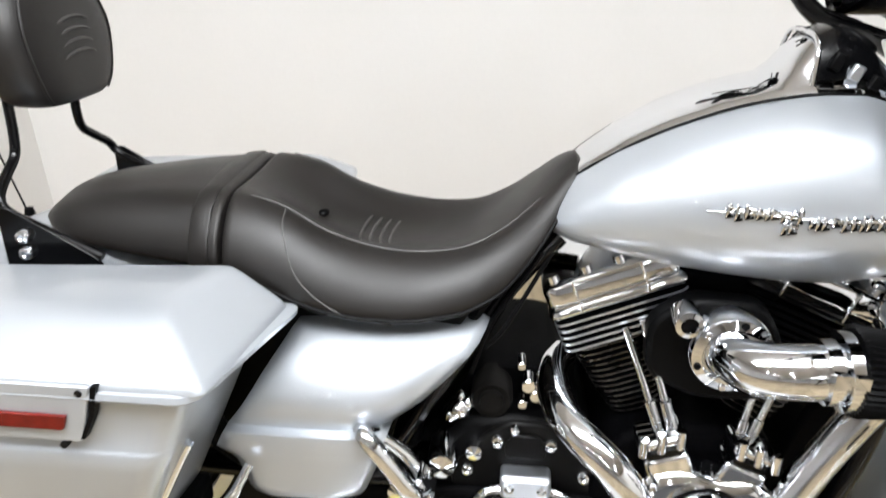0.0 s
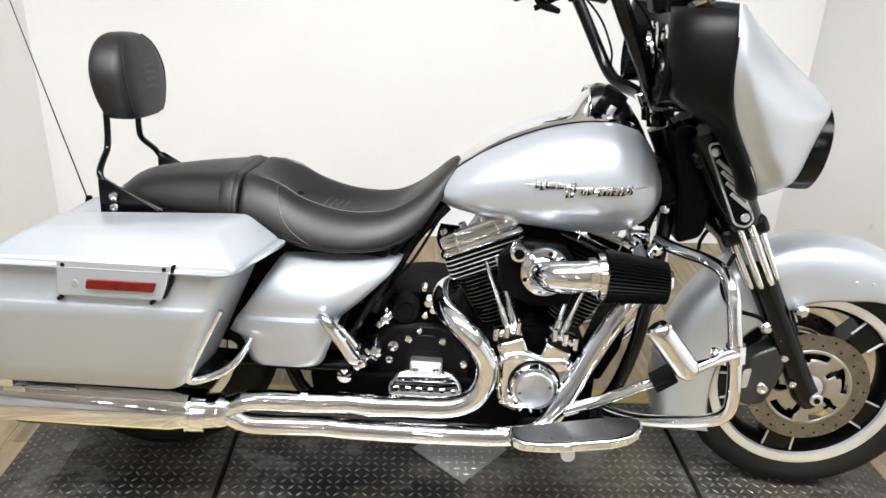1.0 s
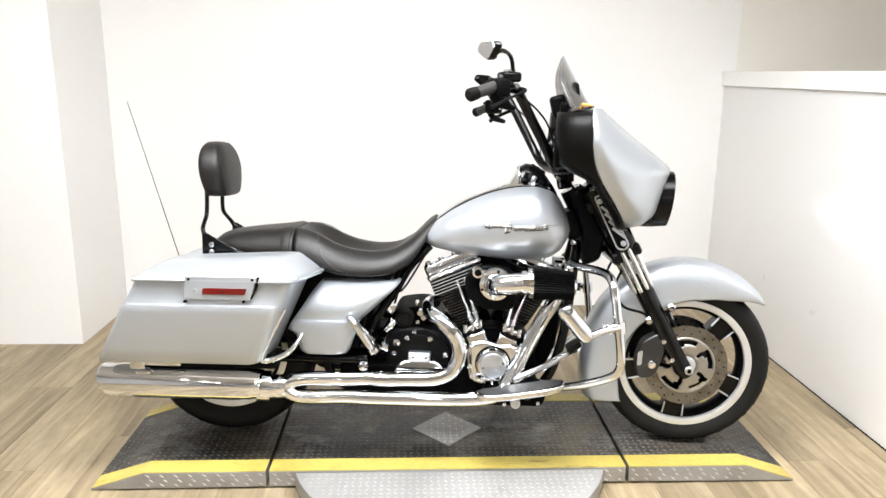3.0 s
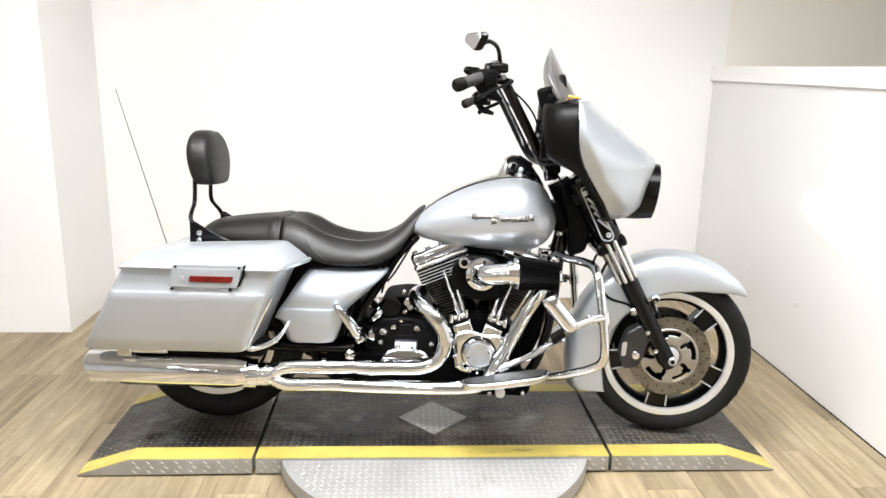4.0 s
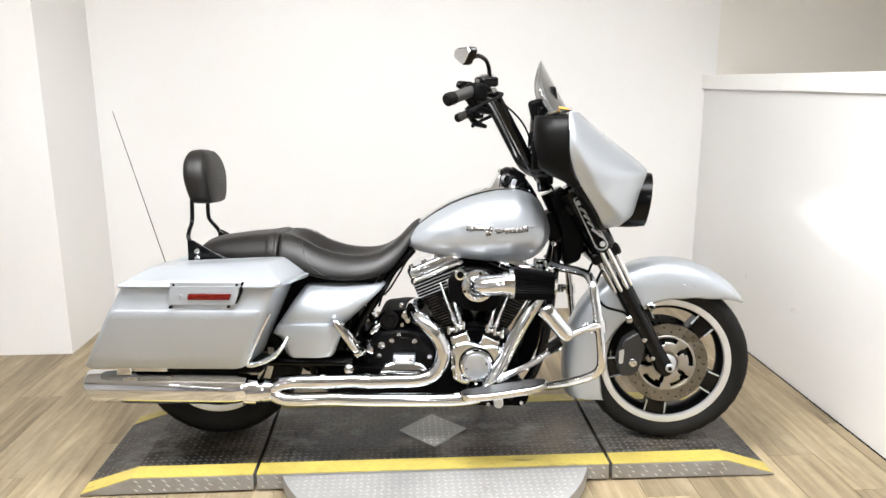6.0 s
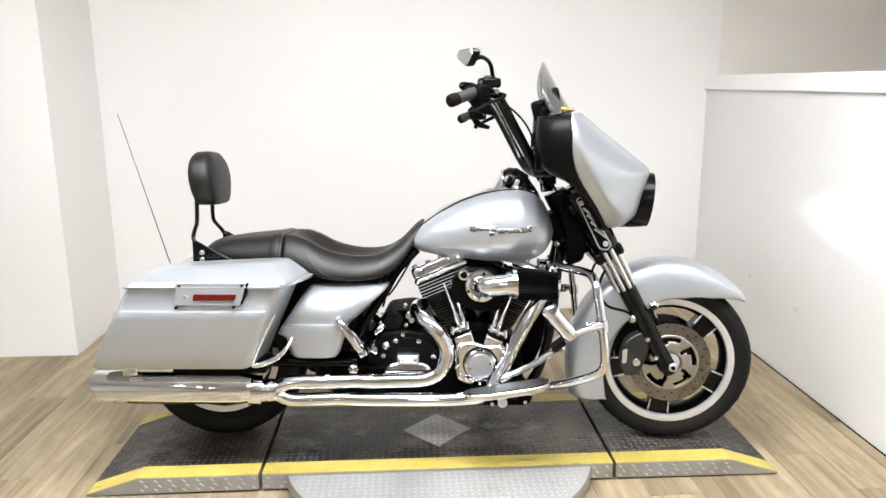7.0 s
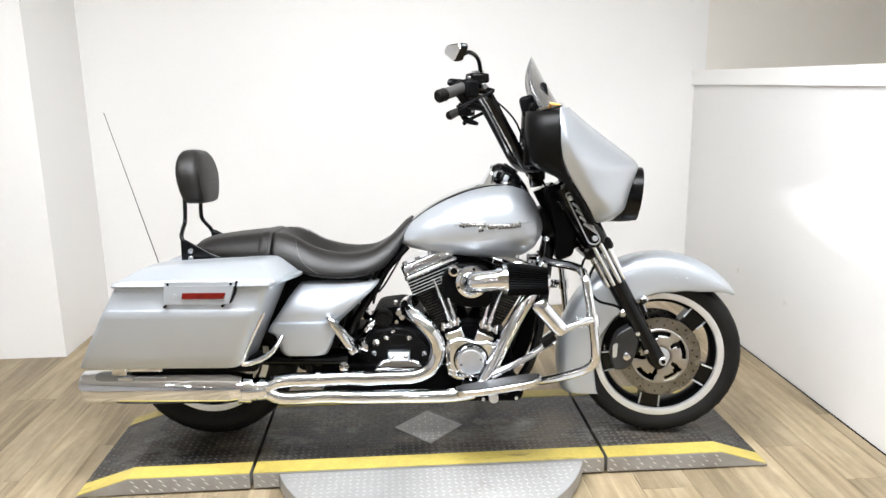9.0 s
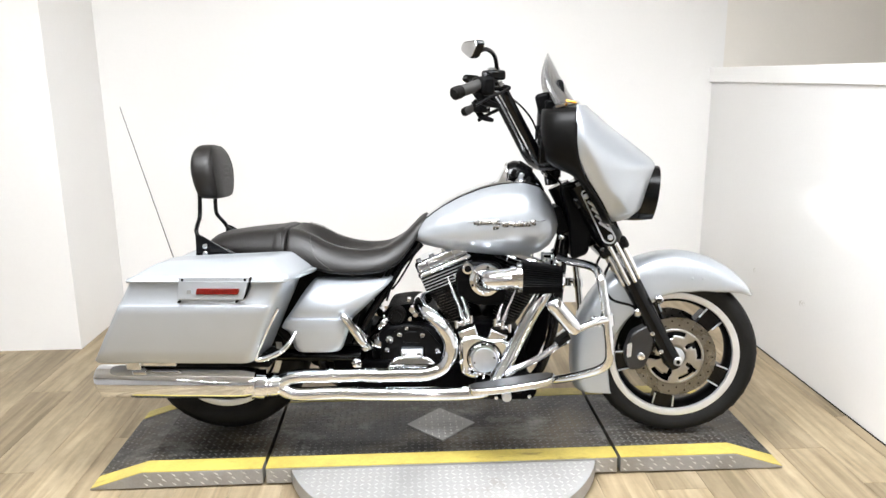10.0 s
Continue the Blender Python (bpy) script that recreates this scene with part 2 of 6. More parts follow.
def tube(bm, pts, r, seg=12, n=5, smooth=True, flat=1.0):
    line = curve_points(pts, n) if smooth else [Vector(p) for p in pts]
    radii = r if isinstance(r, (list, tuple)) else None
    rings, side = [], None
    for i, p in enumerate(line):
        d = (line[min(i + 1, len(line) - 1)] - line[max(i - 1, 0)]).normalized()
        if side is None:
            side = d.orthogonal().normalized()
        side = (side - d * side.dot(d)).normalized()
        up = d.cross(side)
        rad = float(np.interp(i / (len(line) - 1), np.linspace(0, 1, len(radii)), radii)) if radii else r
        rings.append([p + rad * (math.cos(a) * side + flat * math.sin(a) * up) for a in (2 * math.pi * k / seg for k in range(seg))])
    skin(bm, rings)
    return bm


def rod(bm, a, b, r, r2=None, seg=16):
    return tube(bm, [a, b], [r, r if r2 is None else r2], seg, 1, False)


def lathe(bm, profile, at, axis="v", seg=48, closed=False, arc=None):
    """Turns a profile of (radius, along) round an axis through at: u, v or w."""
    a0, a1 = arc or (0, 2 * math.pi)
    full = arc is None
    count = seg if full else seg + 1
    rows = []
    for k in range(count):
        a = a0 + (a1 - a0) * k / seg
        c, s = math.cos(a), math.sin(a)
        row = []
        for r, h in profile:
            off = {"v": (r * c, h, r * s), "u": (h, r * c, r * s), "w": (r * c, r * s, h)}[axis]
            row.append(bm.verts.new(Vector(at) + Vector(off)))
        rows.append(row)
    m = len(profile)
    for k in range(seg):
        a, b = rows[k], rows[(k + 1) % count]
        for i in range(m if closed else m - 1):
            j = (i + 1) % m
            bm.faces.new((a[i], a[j], b[j], b[i]))
    return bm


def disc(bm, at, r, h, axis="v", seg=24, chamfer=0.15):
    """A solid button from at along the axis by h."""
    e = min(r, abs(h)) * chamfer
    sg = 1 if h > 0 else -1
    return lathe(bm, [(1e-4, 0), (r, 0), (r, h - sg * e), (r - e, h), (1e-4, h)], at, axis, seg)


def plate(bm, poly, v0, v1):
    """A flat shape in the u-w plane, from v0 to v1."""
    skin(bm, [[(u, v0, w) for u, w in poly], [(u, v1, w) for u, w in poly]])
    return bm


def box(bm, at, size, rot=None):
    m = Matrix.Translation(at) @ (rot or Matrix.Identity(4)) @ Matrix.Diagonal((*size, 1))
    bmesh.ops.create_cube(bm, size=1, matrix=m)
    return bm


def turn_v(deg):
    """Tips a thing in the u-w plane: its top goes forward."""
    return Matrix.Rotation(radians(deg), 4, "Y")


def rounded(poly, r, n=4):
    """Rounds the corners of a flat polygon."""
    out = []
    p = [Vector(q) for q in poly]
    for i, b in enumerate(p):
        a, c = p[i - 1], p[(i + 1) % len(p)]
        e = min(r, (a - b).length * 0.45, (c - b).length * 0.45)
        s, t = b + (a - b).normalized() * e, b + (c - b).normalized() * e
        for k in range(n + 1):
            f = k / n
            out.append(tuple((1 - f) ** 2 * s + 2 * f * (1 - f) * b + f * f * t))
    return out


def bolt(name, at, r, h, parent, mat=None, axis="v"):
    """A dome-headed bolt."""
    bm = bmesh.new()
    sg = 1 if h > 0 else -1
    lathe(bm, [(1e-4, 0), (r, 0), (r, h * 0.55), (r * 0.8, h * 0.9), (r * 0.45, h), (r * 0.4, h * 0.75), (1e-4, h * 0.75)], at, axis, 14)
    return part(name, bm, mat or CHROME, parent)


def settle(ob, kind="structure", label="", category=""):
    return tagged(ob, label, category, "", kind)


# ---- the room ----
ROOM_W, ROOM_S, BACK, EAST = -3.6, -11.0, 1.80, 2.10


def slab(name, lo, hi, mat, label, bevel=0.0, category="wall"):
    bm = bmesh.new()
    box(bm, [(a + b) / 2 for a, b in zip(lo, hi)], [b - a for a, b in zip(lo, hi)])
    return settle(part(name, bm, mat, None, "", False, bevel=bevel), "structure", label, category)


slab("wall_north", (-1.415, BACK, 0), (2.16, BACK + 0.12, CEIL), WALL, "smooth off-white painted wall behind the motorcycle")
# same back wall carried on; its dimmer light is in the tan colour
slab("wall_north_east", (2.16, BACK, 0), (4.6, BACK + 0.12, CEIL), SHADED_WALL, "off-white wall beyond the half wall, its shade coloured pale tan")
slab("wall_return", (-1.52, 1.294, 0), (-1.415, BACK + 0.12, CEIL), WALL, "short off-white return wall of the alcove")
slab("wall_north_west", (ROOM_W, 1.174, 0), (-1.415, 1.294, CEIL), WALL, "off-white painted wall standing forward of the alcove")
slab("wall_east_half", (EAST, ROOM_S, 0), (EAST + 0.12, BACK, 1.33), HALFWALL_DIMMED, "white half wall beside the lift, greyed for weaker light")
# faint rub marks on the half wall
for y, z, n in ((1.08, 0.371, 3), (0.61, 0.339, 4)):
    bm = bmesh.new()
    for k in range(n):
        a = 0.9 + 0.5 * k
        tube(bm, [(EAST - 0.0006, y + 0.012 * k * math.cos(a) + 0.022 * f * math.cos(a + f), z + 0.010 * k * math.sin(a) + 0.020 * f * math.sin(a + 1.4 * f)) for f in (-1, -0.3, 0.4, 1)], [0.0003, 0.0010, 0.0008, 0.0003], 6, 3)
    part("rub_mark", bm, SCUFF, bpy.data.objects["wall_east_half"], "faint grey-brown rub mark")
# unseen closing wall, coloured to match the shaded side
slab("wall_east_upper", (4.48, ROOM_S, 0), (4.6, BACK, CEIL), BEIGE, "unseen wall closing the room, beige for the shaded side")
slab("wall_south", (ROOM_W, ROOM_S - 0.12, 0), (4.6, ROOM_S, CEIL), DIM, "plain grey wall closing the room")
slab("wall_west", (ROOM_W - 0.12, ROOM_S, 0), (ROOM_W, 1.294, CEIL), DIM, "plain grey side wall of the room")
slab("ceiling", (ROOM_W - 0.12, ROOM_S - 0.12, CEIL), (4.6, BACK + 0.12, CEIL + 0.1), CEILING, "plain painted ceiling", category="ceiling")
slab("trim_ledge", (EAST - 0.018, ROOM_S, 1.331), (EAST + 0.16, BACK - 0.002, 1.412), TRIM, "white painted wooden cap rail on the half wall", 0.004, "trim")
# thin dark line where half wall and floor meet
slab("baseboard_gap", (EAST - 0.006, ROOM_S, 0.0005), (EAST - 0.0005, BACK - 0.002, 0.0035), RUBBER, "thin dark strip along the foot of the half wall", 0, "trim")

for lx, ly, _ in LAMPS:
    lamp = thing("hanging_light", pose(lx, ly - 0.001, 2.602, 2.3, 0, 0), "white rectangular hanging light panel, switched on", "ceiling light", "hanging lights")
    bm = bmesh.new()
    for cx, cy, sx, sy in ((0, 0.38, 1.24, 0.03), (0, -0.38, 1.24, 0.03), (0.605, 0, 0.03, 0.73), (-0.605, 0, 0.03, 0.73)):
        box(bm, (cx, cy, -0.03), (sx, sy, 0.06))
    part("frame", bm, TRIM, lamp, "", False)
    bm = bmesh.new()
    box(bm, (0, 0, -0.008), (1.178, 0.728, 0.006))
    part("diffuser", bm, LAMPFACE, lamp, "glowing white diffuser", False)
    for cx in (-0.5, 0.5):
        bm = bmesh.new()
        rod(bm, (cx, 0, -0.012), lamp.matrix_world.inverted() @ Vector((lx + cx, ly, CEIL - 0.001)), 0.006)
        part("suspension_rod", bm, TRIM, lamp)


# round lights over the rest of the hall
for ly in (-3.9, -5.6, -7.3, -9.0):
    for lx in (-2.3, 0.0, 2.3):
        lamp = thing("round_light", pose(lx, ly, CEIL - 0.001), "white round ceiling light, switched on", "ceiling light", "round lights")
        bm = bmesh.new()
        lathe(bm, [(1e-4, 0), (0.10, 0), (0.135, -0.05), (0.135, -0.07), (0.122, -0.07), (0.118, -0.052), (1e-4, -0.050)], (0, 0, 0), "w", 32)
        part("housing", bm, TRIM, lamp)
        bm = bmesh.new()
        disc(bm, (0, 0, -0.051), 0.114, -0.010, "w", 28)
        part("diffuser", bm, TUBE, lamp, "glowing white diffuser")

# unseen stand and head made up to carry the added spot
spot_fix = thing("work_light", pose(SPOT_AT[0], SPOT_AT[1], 0), "added narrow-beam spot on a black stand for the bright wall patch", "work light")
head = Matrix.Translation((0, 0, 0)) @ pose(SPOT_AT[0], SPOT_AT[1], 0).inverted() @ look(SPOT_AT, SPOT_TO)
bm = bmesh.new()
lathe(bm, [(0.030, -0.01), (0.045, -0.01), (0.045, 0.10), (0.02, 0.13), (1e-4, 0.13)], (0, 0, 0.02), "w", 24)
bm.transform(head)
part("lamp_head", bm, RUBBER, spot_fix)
# an added shutter plate whose cut-out trims the beam to a slanting patch
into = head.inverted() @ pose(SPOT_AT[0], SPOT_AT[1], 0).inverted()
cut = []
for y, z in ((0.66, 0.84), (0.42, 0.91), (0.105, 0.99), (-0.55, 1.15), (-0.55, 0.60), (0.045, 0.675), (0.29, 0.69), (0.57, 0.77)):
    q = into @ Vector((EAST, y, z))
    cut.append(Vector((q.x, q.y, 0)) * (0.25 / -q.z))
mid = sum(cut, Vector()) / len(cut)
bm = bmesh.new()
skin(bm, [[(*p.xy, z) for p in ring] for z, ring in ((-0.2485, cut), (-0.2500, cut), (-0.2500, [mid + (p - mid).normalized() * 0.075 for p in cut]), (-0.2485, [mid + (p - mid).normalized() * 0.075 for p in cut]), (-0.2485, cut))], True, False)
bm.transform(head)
part("shutter_plate", bm, RUBBER, spot_fix, "added black plate shaping the bright wall patch", False)
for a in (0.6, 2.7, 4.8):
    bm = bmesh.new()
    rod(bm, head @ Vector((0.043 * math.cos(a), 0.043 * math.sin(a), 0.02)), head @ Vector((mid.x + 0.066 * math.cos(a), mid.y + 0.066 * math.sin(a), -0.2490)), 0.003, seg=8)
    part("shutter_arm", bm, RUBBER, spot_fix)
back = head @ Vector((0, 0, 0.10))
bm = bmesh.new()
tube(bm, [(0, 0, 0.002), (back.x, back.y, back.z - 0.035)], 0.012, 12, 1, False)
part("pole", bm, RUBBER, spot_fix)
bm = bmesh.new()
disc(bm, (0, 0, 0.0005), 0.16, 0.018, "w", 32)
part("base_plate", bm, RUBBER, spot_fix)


# ---- the lift ----
TOP = 0.065
X0, X1, X2, X3 = -0.62, -0.205, 1.035, 1.455
Y0, Y1 = -0.23, 0.37
END0, END1 = -0.80, 1.63
lift = thing("motorcycle_lift", pose(0.42, 0.07, 0), "low motorcycle lift with worn dark tread plate and yellow edges", "vehicle lift")
BASE = lift.matrix_world.inverted()


def deck(name, x0, x1, xs, mat, y0, y1, dz, label):
    """A strip of the deck from y0 to y1; xs is the foot of a ramp or None."""
    bm = bmesh.new()
    prof = [(x0, TOP + dz), (x1, TOP + dz), (x1, 0.008), (x0, 0.008)]
    if xs is not None:
        prof = [(x0, TOP + dz), (x1, TOP + dz), (xs, 0.010 + dz), (xs, 0.004), (x0, 0.008)] if xs > x1 else [(x0, TOP + dz), (x1, TOP + dz), (x1, 0.008), (xs, 0.004), (xs, 0.010 + dz)]
    skin(bm, [[BASE @ Vector((x, y0, z)) for x, z in prof], [BASE @ Vector((x, y1, z)) for x, z in prof]])
    return part(name, bm, mat, lift, label, False, bevel=0.002)


G = 0.006
for x0, x1, xs in ((X0, X1 - G, END0), (X1 + G, X2 - G, None), (X2 + G, X3, END1)):
    deck("deck_plate", x0, x1, xs, DARKPLATE, Y0 + 0.08, Y1 - 0.07, 0, "dark worn tread plate")
    deck("edge_plate", x0, x1, xs, BRIGHTPLATE, Y0, Y0 + 0.0795, -0.0015, "bright tread plate edge")
    deck("edge_plate", x0, x1, xs, BRIGHTPLATE, Y1 - 0.0695, Y1, -0.0015, "bright tread plate edge")


def paint_strip(x0, x1, xs, ya, yb):
    bm = bmesh.new()
    z0, z1 = TOP - 0.0013, TOP + 0.0012
    top = [(x0, z1), (x1, z1)]
    low = [(x1, z0), (x0, z0)]
    if xs is not None:
        if xs > x1:
            top, low = top + [(xs - 0.004, 0.0118)], [(xs - 0.004, 0.0088)] + low
        else:
            top, low = [(xs + 0.004, 0.0118)] + top, low + [(xs + 0.004, 0.0088)]
    ring = top + low
    skin(bm, [[BASE @ Vector((x, ya, z)) for x, z in ring], [BASE @ Vector((x, yb, z)) for x, z in ring]])
    part("paint_strip", bm, YELLOW, lift, "scuffed yellow safety paint", False)


for x0, x1, xs in ((X0, X1 - G, END0), (X1 + G, X2 - G, None), (X2 + G, X3, END1)):
    paint_strip(x0, x1, xs, Y0 + 0.001, Y0 + 0.079)
    paint_strip(x0, x1, xs, Y1 - 0.069, Y1 - 0.001)


def lugs(places, size, lift_z):
    """Raised lens-shaped treads: places of x, y, z, turn, and the slope's two axes."""
    verts, faces = [], []
    a, b, h = size
    for p, ang, ex, ey in places:
        ex, ey = Vector(ex), Vector(ey)
        d = math.cos(ang) * ex + math.sin(ang) * ey
        e = -math.sin(ang) * ex + math.cos(ang) * ey
        n = ex.cross(ey)
        p = Vector(p)
        k = len(verts)
        verts += [p + a * d, p + b * e, p - a * d, p - b * e, p + n * h + 0.45 * a * d, p + n * h - 0.45 * a * d]
        faces += [(k, k + 1, k + 4), (k + 1, k + 2, k + 5), (k + 1, k + 5, k + 4), (k + 2, k + 3, k + 5), (k + 3, k, k + 4), (k + 3, k + 4, k + 5)]
    me = bpy.data.meshes.new("tread")
    me.from_pydata([BASE @ v for v in verts], [], faces)
    return me


def tread_object(name, places, size, mat, label):
    me = lugs(places, size, 0)
    me.materials.append(mat)
    ob = new(name, me)
    ob.parent = lift
    return tagged(ob, label, "", "", "stuff")


EX, EY, EZ = (1, 0, 0), (0, 1, 0), (0, 0, 1)
SLX = Vector((0.18, 0, 0.055)).normalized()
spots = []
P = 0.0235
for i in range(int((X3 - X0) / P)):
    for j in range(int((Y1 - Y0 - 0.15) / P)):
        x, y = X0 + 0.012 + i * P, Y0 + 0.09 + j * P
        if min(abs(x - X1), abs(x - X2)) > 0.014:
            spots.append(((x, y, TOP + 0.0002), radians(45 if (i + j) % 2 else -45), EX, EY))
for i in range(7):
    for j in range(int((Y1 - Y0 - 0.15) / P)):
        y = Y0 + 0.09 + j * P
        f = (i + 0.5) / 7
        spots.append(((X0 + f * (END0 - X0), y, TOP + f * (0.011 - TOP)), radians(45 if (i + j) % 2 else -45), SLX, EY))
        s2 = Vector((SLX.x, 0, -SLX.z))
        spots.append(((X3 + f * (END1 - X3), y, TOP + f * (0.011 - TOP)), radians(45 if (i + j) % 2 else -45), s2, EY))
tread_object("deck_tread", spots, (0.0105, 0.0036, 0.0014), LUG, "raised lugs of the dark tread plate")
spots = []
for i in range(50):
    x = END0 + 0.05 + i * (END1 - END0 - 0.1) / 49
    for k, z in ((0, 0.052), (1, 0.034), (2, 0.018)):
        xx = x + (0.012 if k == 1 else 0)
        if X0 < xx < X3 and min(abs(xx - X1), abs(xx - X2)) > 0.015 and not -0.11 < xx < 0.95:
            spots.append(((xx, Y0 - 0.0002, z), radians(-35), EX, EZ))
tread_object("edge_tread", spots, (0.011, 0.003, 0.0013), LUGB, "raised lugs of the bright edge plate")

# the bright round turntable plate and the square cover plate
DC = Vector((0.42, -0.065))
DR = 0.556
bm = bmesh.new()
a0 = math.asin((Y0 - 0.003 - DC.y) / DR)
ring = [(DC.x + DR * math.cos(a), DC.y + DR * math.sin(a)) for a in np.linspace(-math.pi - a0, a0, 40)]
skin(bm, [[BASE @ Vector((x, y, 0.008)) for x, y in ring], [BASE @ Vector((x, y, 0.060)) for x, y in ring]])
part("round_step_plate", bm, STEPPLATE, lift, "bright round tread plate step", False, bevel=0.002)
spots = []
for i in range(46):
    for j in range(16):
        x, y = DC.x - 0.54 + i * 0.0236, Y0 - 0.02 - j * 0.0236
        if (Vector((x, y)) - DC).length < DR - 0.02:
            spots.append(((x, y, 0.0602), radians(45 if (i + j) % 2 else -45), EX, EY))
tread_object("step_tread", spots, (0.0105, 0.0030, 0.0011), STEPLUG, "raised lugs of the bright step plate")
bm = bmesh.new()
sq = [(0.42 + 0.132, 0.065), (0.42, 0.065 + 0.138), (0.42 - 0.132, 0.065), (0.42, 0.065 - 0.138)]
skin(bm, [[BASE @ Vector((x, y, TOP + 0.0005)) for x, y in sq], [BASE @ Vector((x, y, TOP + 0.004)) for x, y in sq]])
part("cover_plate", bm, BRIGHTPLATE, lift, "bright diamond-shaped cover plate", False)
spots = []
for i in range(12):
    for j in range(12):
        x, y = 0.42 - 0.13 + i * 0.0236, 0.065 - 0.13 + j * 0.0236
        if abs(x - 0.42) / 0.132 + abs(y - 0.065) / 0.138 < 0.88:
            spots.append(((x, y, TOP + 0.0041), radians(0 if (i + j) % 2 else 90), EX, EY))
tread_object("cover_tread", spots, (0.0105, 0.0032, 0.0013), LUGB, "raised lugs of the cover plate")


# ---- the motorcycle: u forward, v to its left, w up, from the foot of the front wheel ----
bike = thing("motorcycle", pose(1.25, -0.013, TOP + 0.001) @ pose(0, 0, 0, -5.0, 0, -4.6),
             "silver touring motorcycle with black seat, chrome pipes and tall handlebar", "motorcycle")
FW, RW = 0.030, -1.640
R_FRONT, R_REAR = 0.304, 0.317
R = R_FRONT


def spoke_mesh(r0, r1, half0, half1, v0, v1, ang, cu, R):
    bm = bmesh.new()
    steps = 5
    rows = []
    for k in range(steps + 1):
        f = k / steps
        r = r0 + f * (r1 - r0)
        hw = half0 + (half1 - half0) * f ** 1.6
        rows.append((r, hw))
    rings = []
    for r, hw in rows:
        ring = []
        for s, v in ((-hw, v0), (hw, v0), (hw, v1), (-hw, v1)):
            c, sn = math.cos(ang), math.sin(ang)
            ring.append((cu + r * c - s * sn, v, R + r * sn + s * c))
        rings.append(ring)
    skin(bm, rings)
    return bm


def wheel(name, cu, lip, width, first, discs, label, R=R_FRONT):
    """A cast wheel with tyre, lip, five spokes and brake discs."""
    c = (cu, 0, R)
    h = width / 2
    bm = bmesh.new()
    rim_h = h * 0.72
    lathe(bm, [(lip - 0.006, -rim_h), (lip - 0.022, -rim_h + 0.008), (lip - 0.034, -rim_h * 0.55), (lip - 0.038, 0), (lip - 0.034, rim_h * 0.55), (lip - 0.022, rim_h - 0.008), (lip - 0.006, rim_h)], c, "v", 72)
    w = part(name, bm, PLASTIC, bike, label)
    bm = bmesh.new()
    t = R - lip
    prof = [(lip - 0.004, -rim_h), (lip + 0.008, -rim_h - 0.006), (lip + 0.3 * t, -h * 0.96), (lip + 0.55 * t, -h), (lip + 0.78 * t, -h * 0.88), (lip + 0.93 * t, -h * 0.55), (R, 0)]
    prof += [(r, -v) for r, v in prof[-2::-1]]
    lathe(bm, prof, c, "v", 96)
    part("tyre", bm, TYRE, w, "black road tyre with worn tread", sharp=60)
    # grooves are not cut: black strips give their shade
    bm = bmesh.new()
    for k in range(34):
        for s in (-1, 1):
            a = 2 * math.pi * (k + (0.5 if s > 0 else 0)) / 34
            pts = []
            for f in (0.0, 0.33, 0.66, 1.0):
                vv = h * (0.30 + 0.56 * f)
                rr = float(np.interp(vv, (0, h * 0.55, h * 0.88, h), (R, lip + 0.93 * t, lip + 0.78 * t, lip + 0.55 * t)))
                aa = a + 0.10 * f ** 1.5
                pts.append((cu + rr * math.cos(aa), s * vv, R + rr * math.sin(aa)))
            tube(bm, pts, [0.0006, 0.0020, 0.0020, 0.0006], 5, 2)
    tagged(part("tread_groove", bm, PLASTIC, w, "black strips for the shaded tread grooves"), kind="stuff")
    for s in (-1, 1):
        bm = bmesh.new()
        lathe(bm, [(lip + 0.004, s * (rim_h - 0.002)), (lip + 0.003, s * (rim_h + 0.006)), (lip - 0.003, s * (rim_h + 0.007)), (lip - 0.019, s * (rim_h + 0.003)), (lip - 0.022, s * (rim_h - 0.006))], c, "v", 72)
        part("rim_lip", bm, LIP, w, "bright machined rim lip")
    for k in range(5):
        a = radians(first + 72 * k)
        part("spoke", spoke_mesh(0.035, lip - 0.018, 0.029, 0.036, -0.034, 0.034, a, cu, R), GLOSS, w, bevel=0.006)
        for s in (-1, 1):
            bm = bmesh.new()
            cc, sn = math.cos(a), math.sin(a)
            p = []
            for r, hw in ((lip * 0.70, 0.0335), (lip - 0.017, 0.0376)):
                p.append((cu + r * cc - s * hw * sn, -0.034, R + r * sn + s * hw * cc))
            rod(bm, p[0], p[1], 0.0032, seg=8)
            part("spoke_edge", bm, SATIN, w, "machined spoke edge")
    bm = bmesh.new()
    lathe(bm, [(1e-4, -0.06), (0.034, -0.06), (0.050, -0.052), (0.098, -0.046), (0.100, -0.036), (0.06, -0.03), (0.055, 0), (0.06, 0.03), (0.100, 0.036), (0.098, 0.046), (0.050, 0.052), (0.034, 0.06), (1e-4, 0.06)], c, "v", 40)
    part("hub", bm, GLOSS, w)
    for s in discs:
        vd = s * 0.068
        bm = bmesh.new()
        lathe(bm, [(0.106, vd - 0.0025), (0.147, vd - 0.0025), (0.148, vd), (0.147, vd + 0.0025), (0.106, vd + 0.0025), (0.105, vd)], c, "v", 72, True)
        d = part("brake_disc", bm, STEEL, w, "drilled steel brake disc")
        # carrier with five kidney-shaped slots and five small cut-outs
        bm = bmesh.new()
        radii = (0.036, 0.050, 0.062, 0.070, 0.079, 0.088, 0.096, 0.1045)
        grid = [[bm.verts.new((cu + r * math.cos(2 * math.pi * k / 120), vd - 0.0028, R + r * math.sin(2 * math.pi * k / 120))) for k in range(120)] for r in radii]
        for i in range(len(radii) - 1):
            for k in range(120):
                ph = (k * 3 - first - 12) % 72
                slot = (i in (4, 5) and 5 < ph < 54) or (i == 3 and 36 < ph < 58) or (i in (1, 2) and 44 < ph < 60)
                if not slot:
                    j = (k + 1) % 120
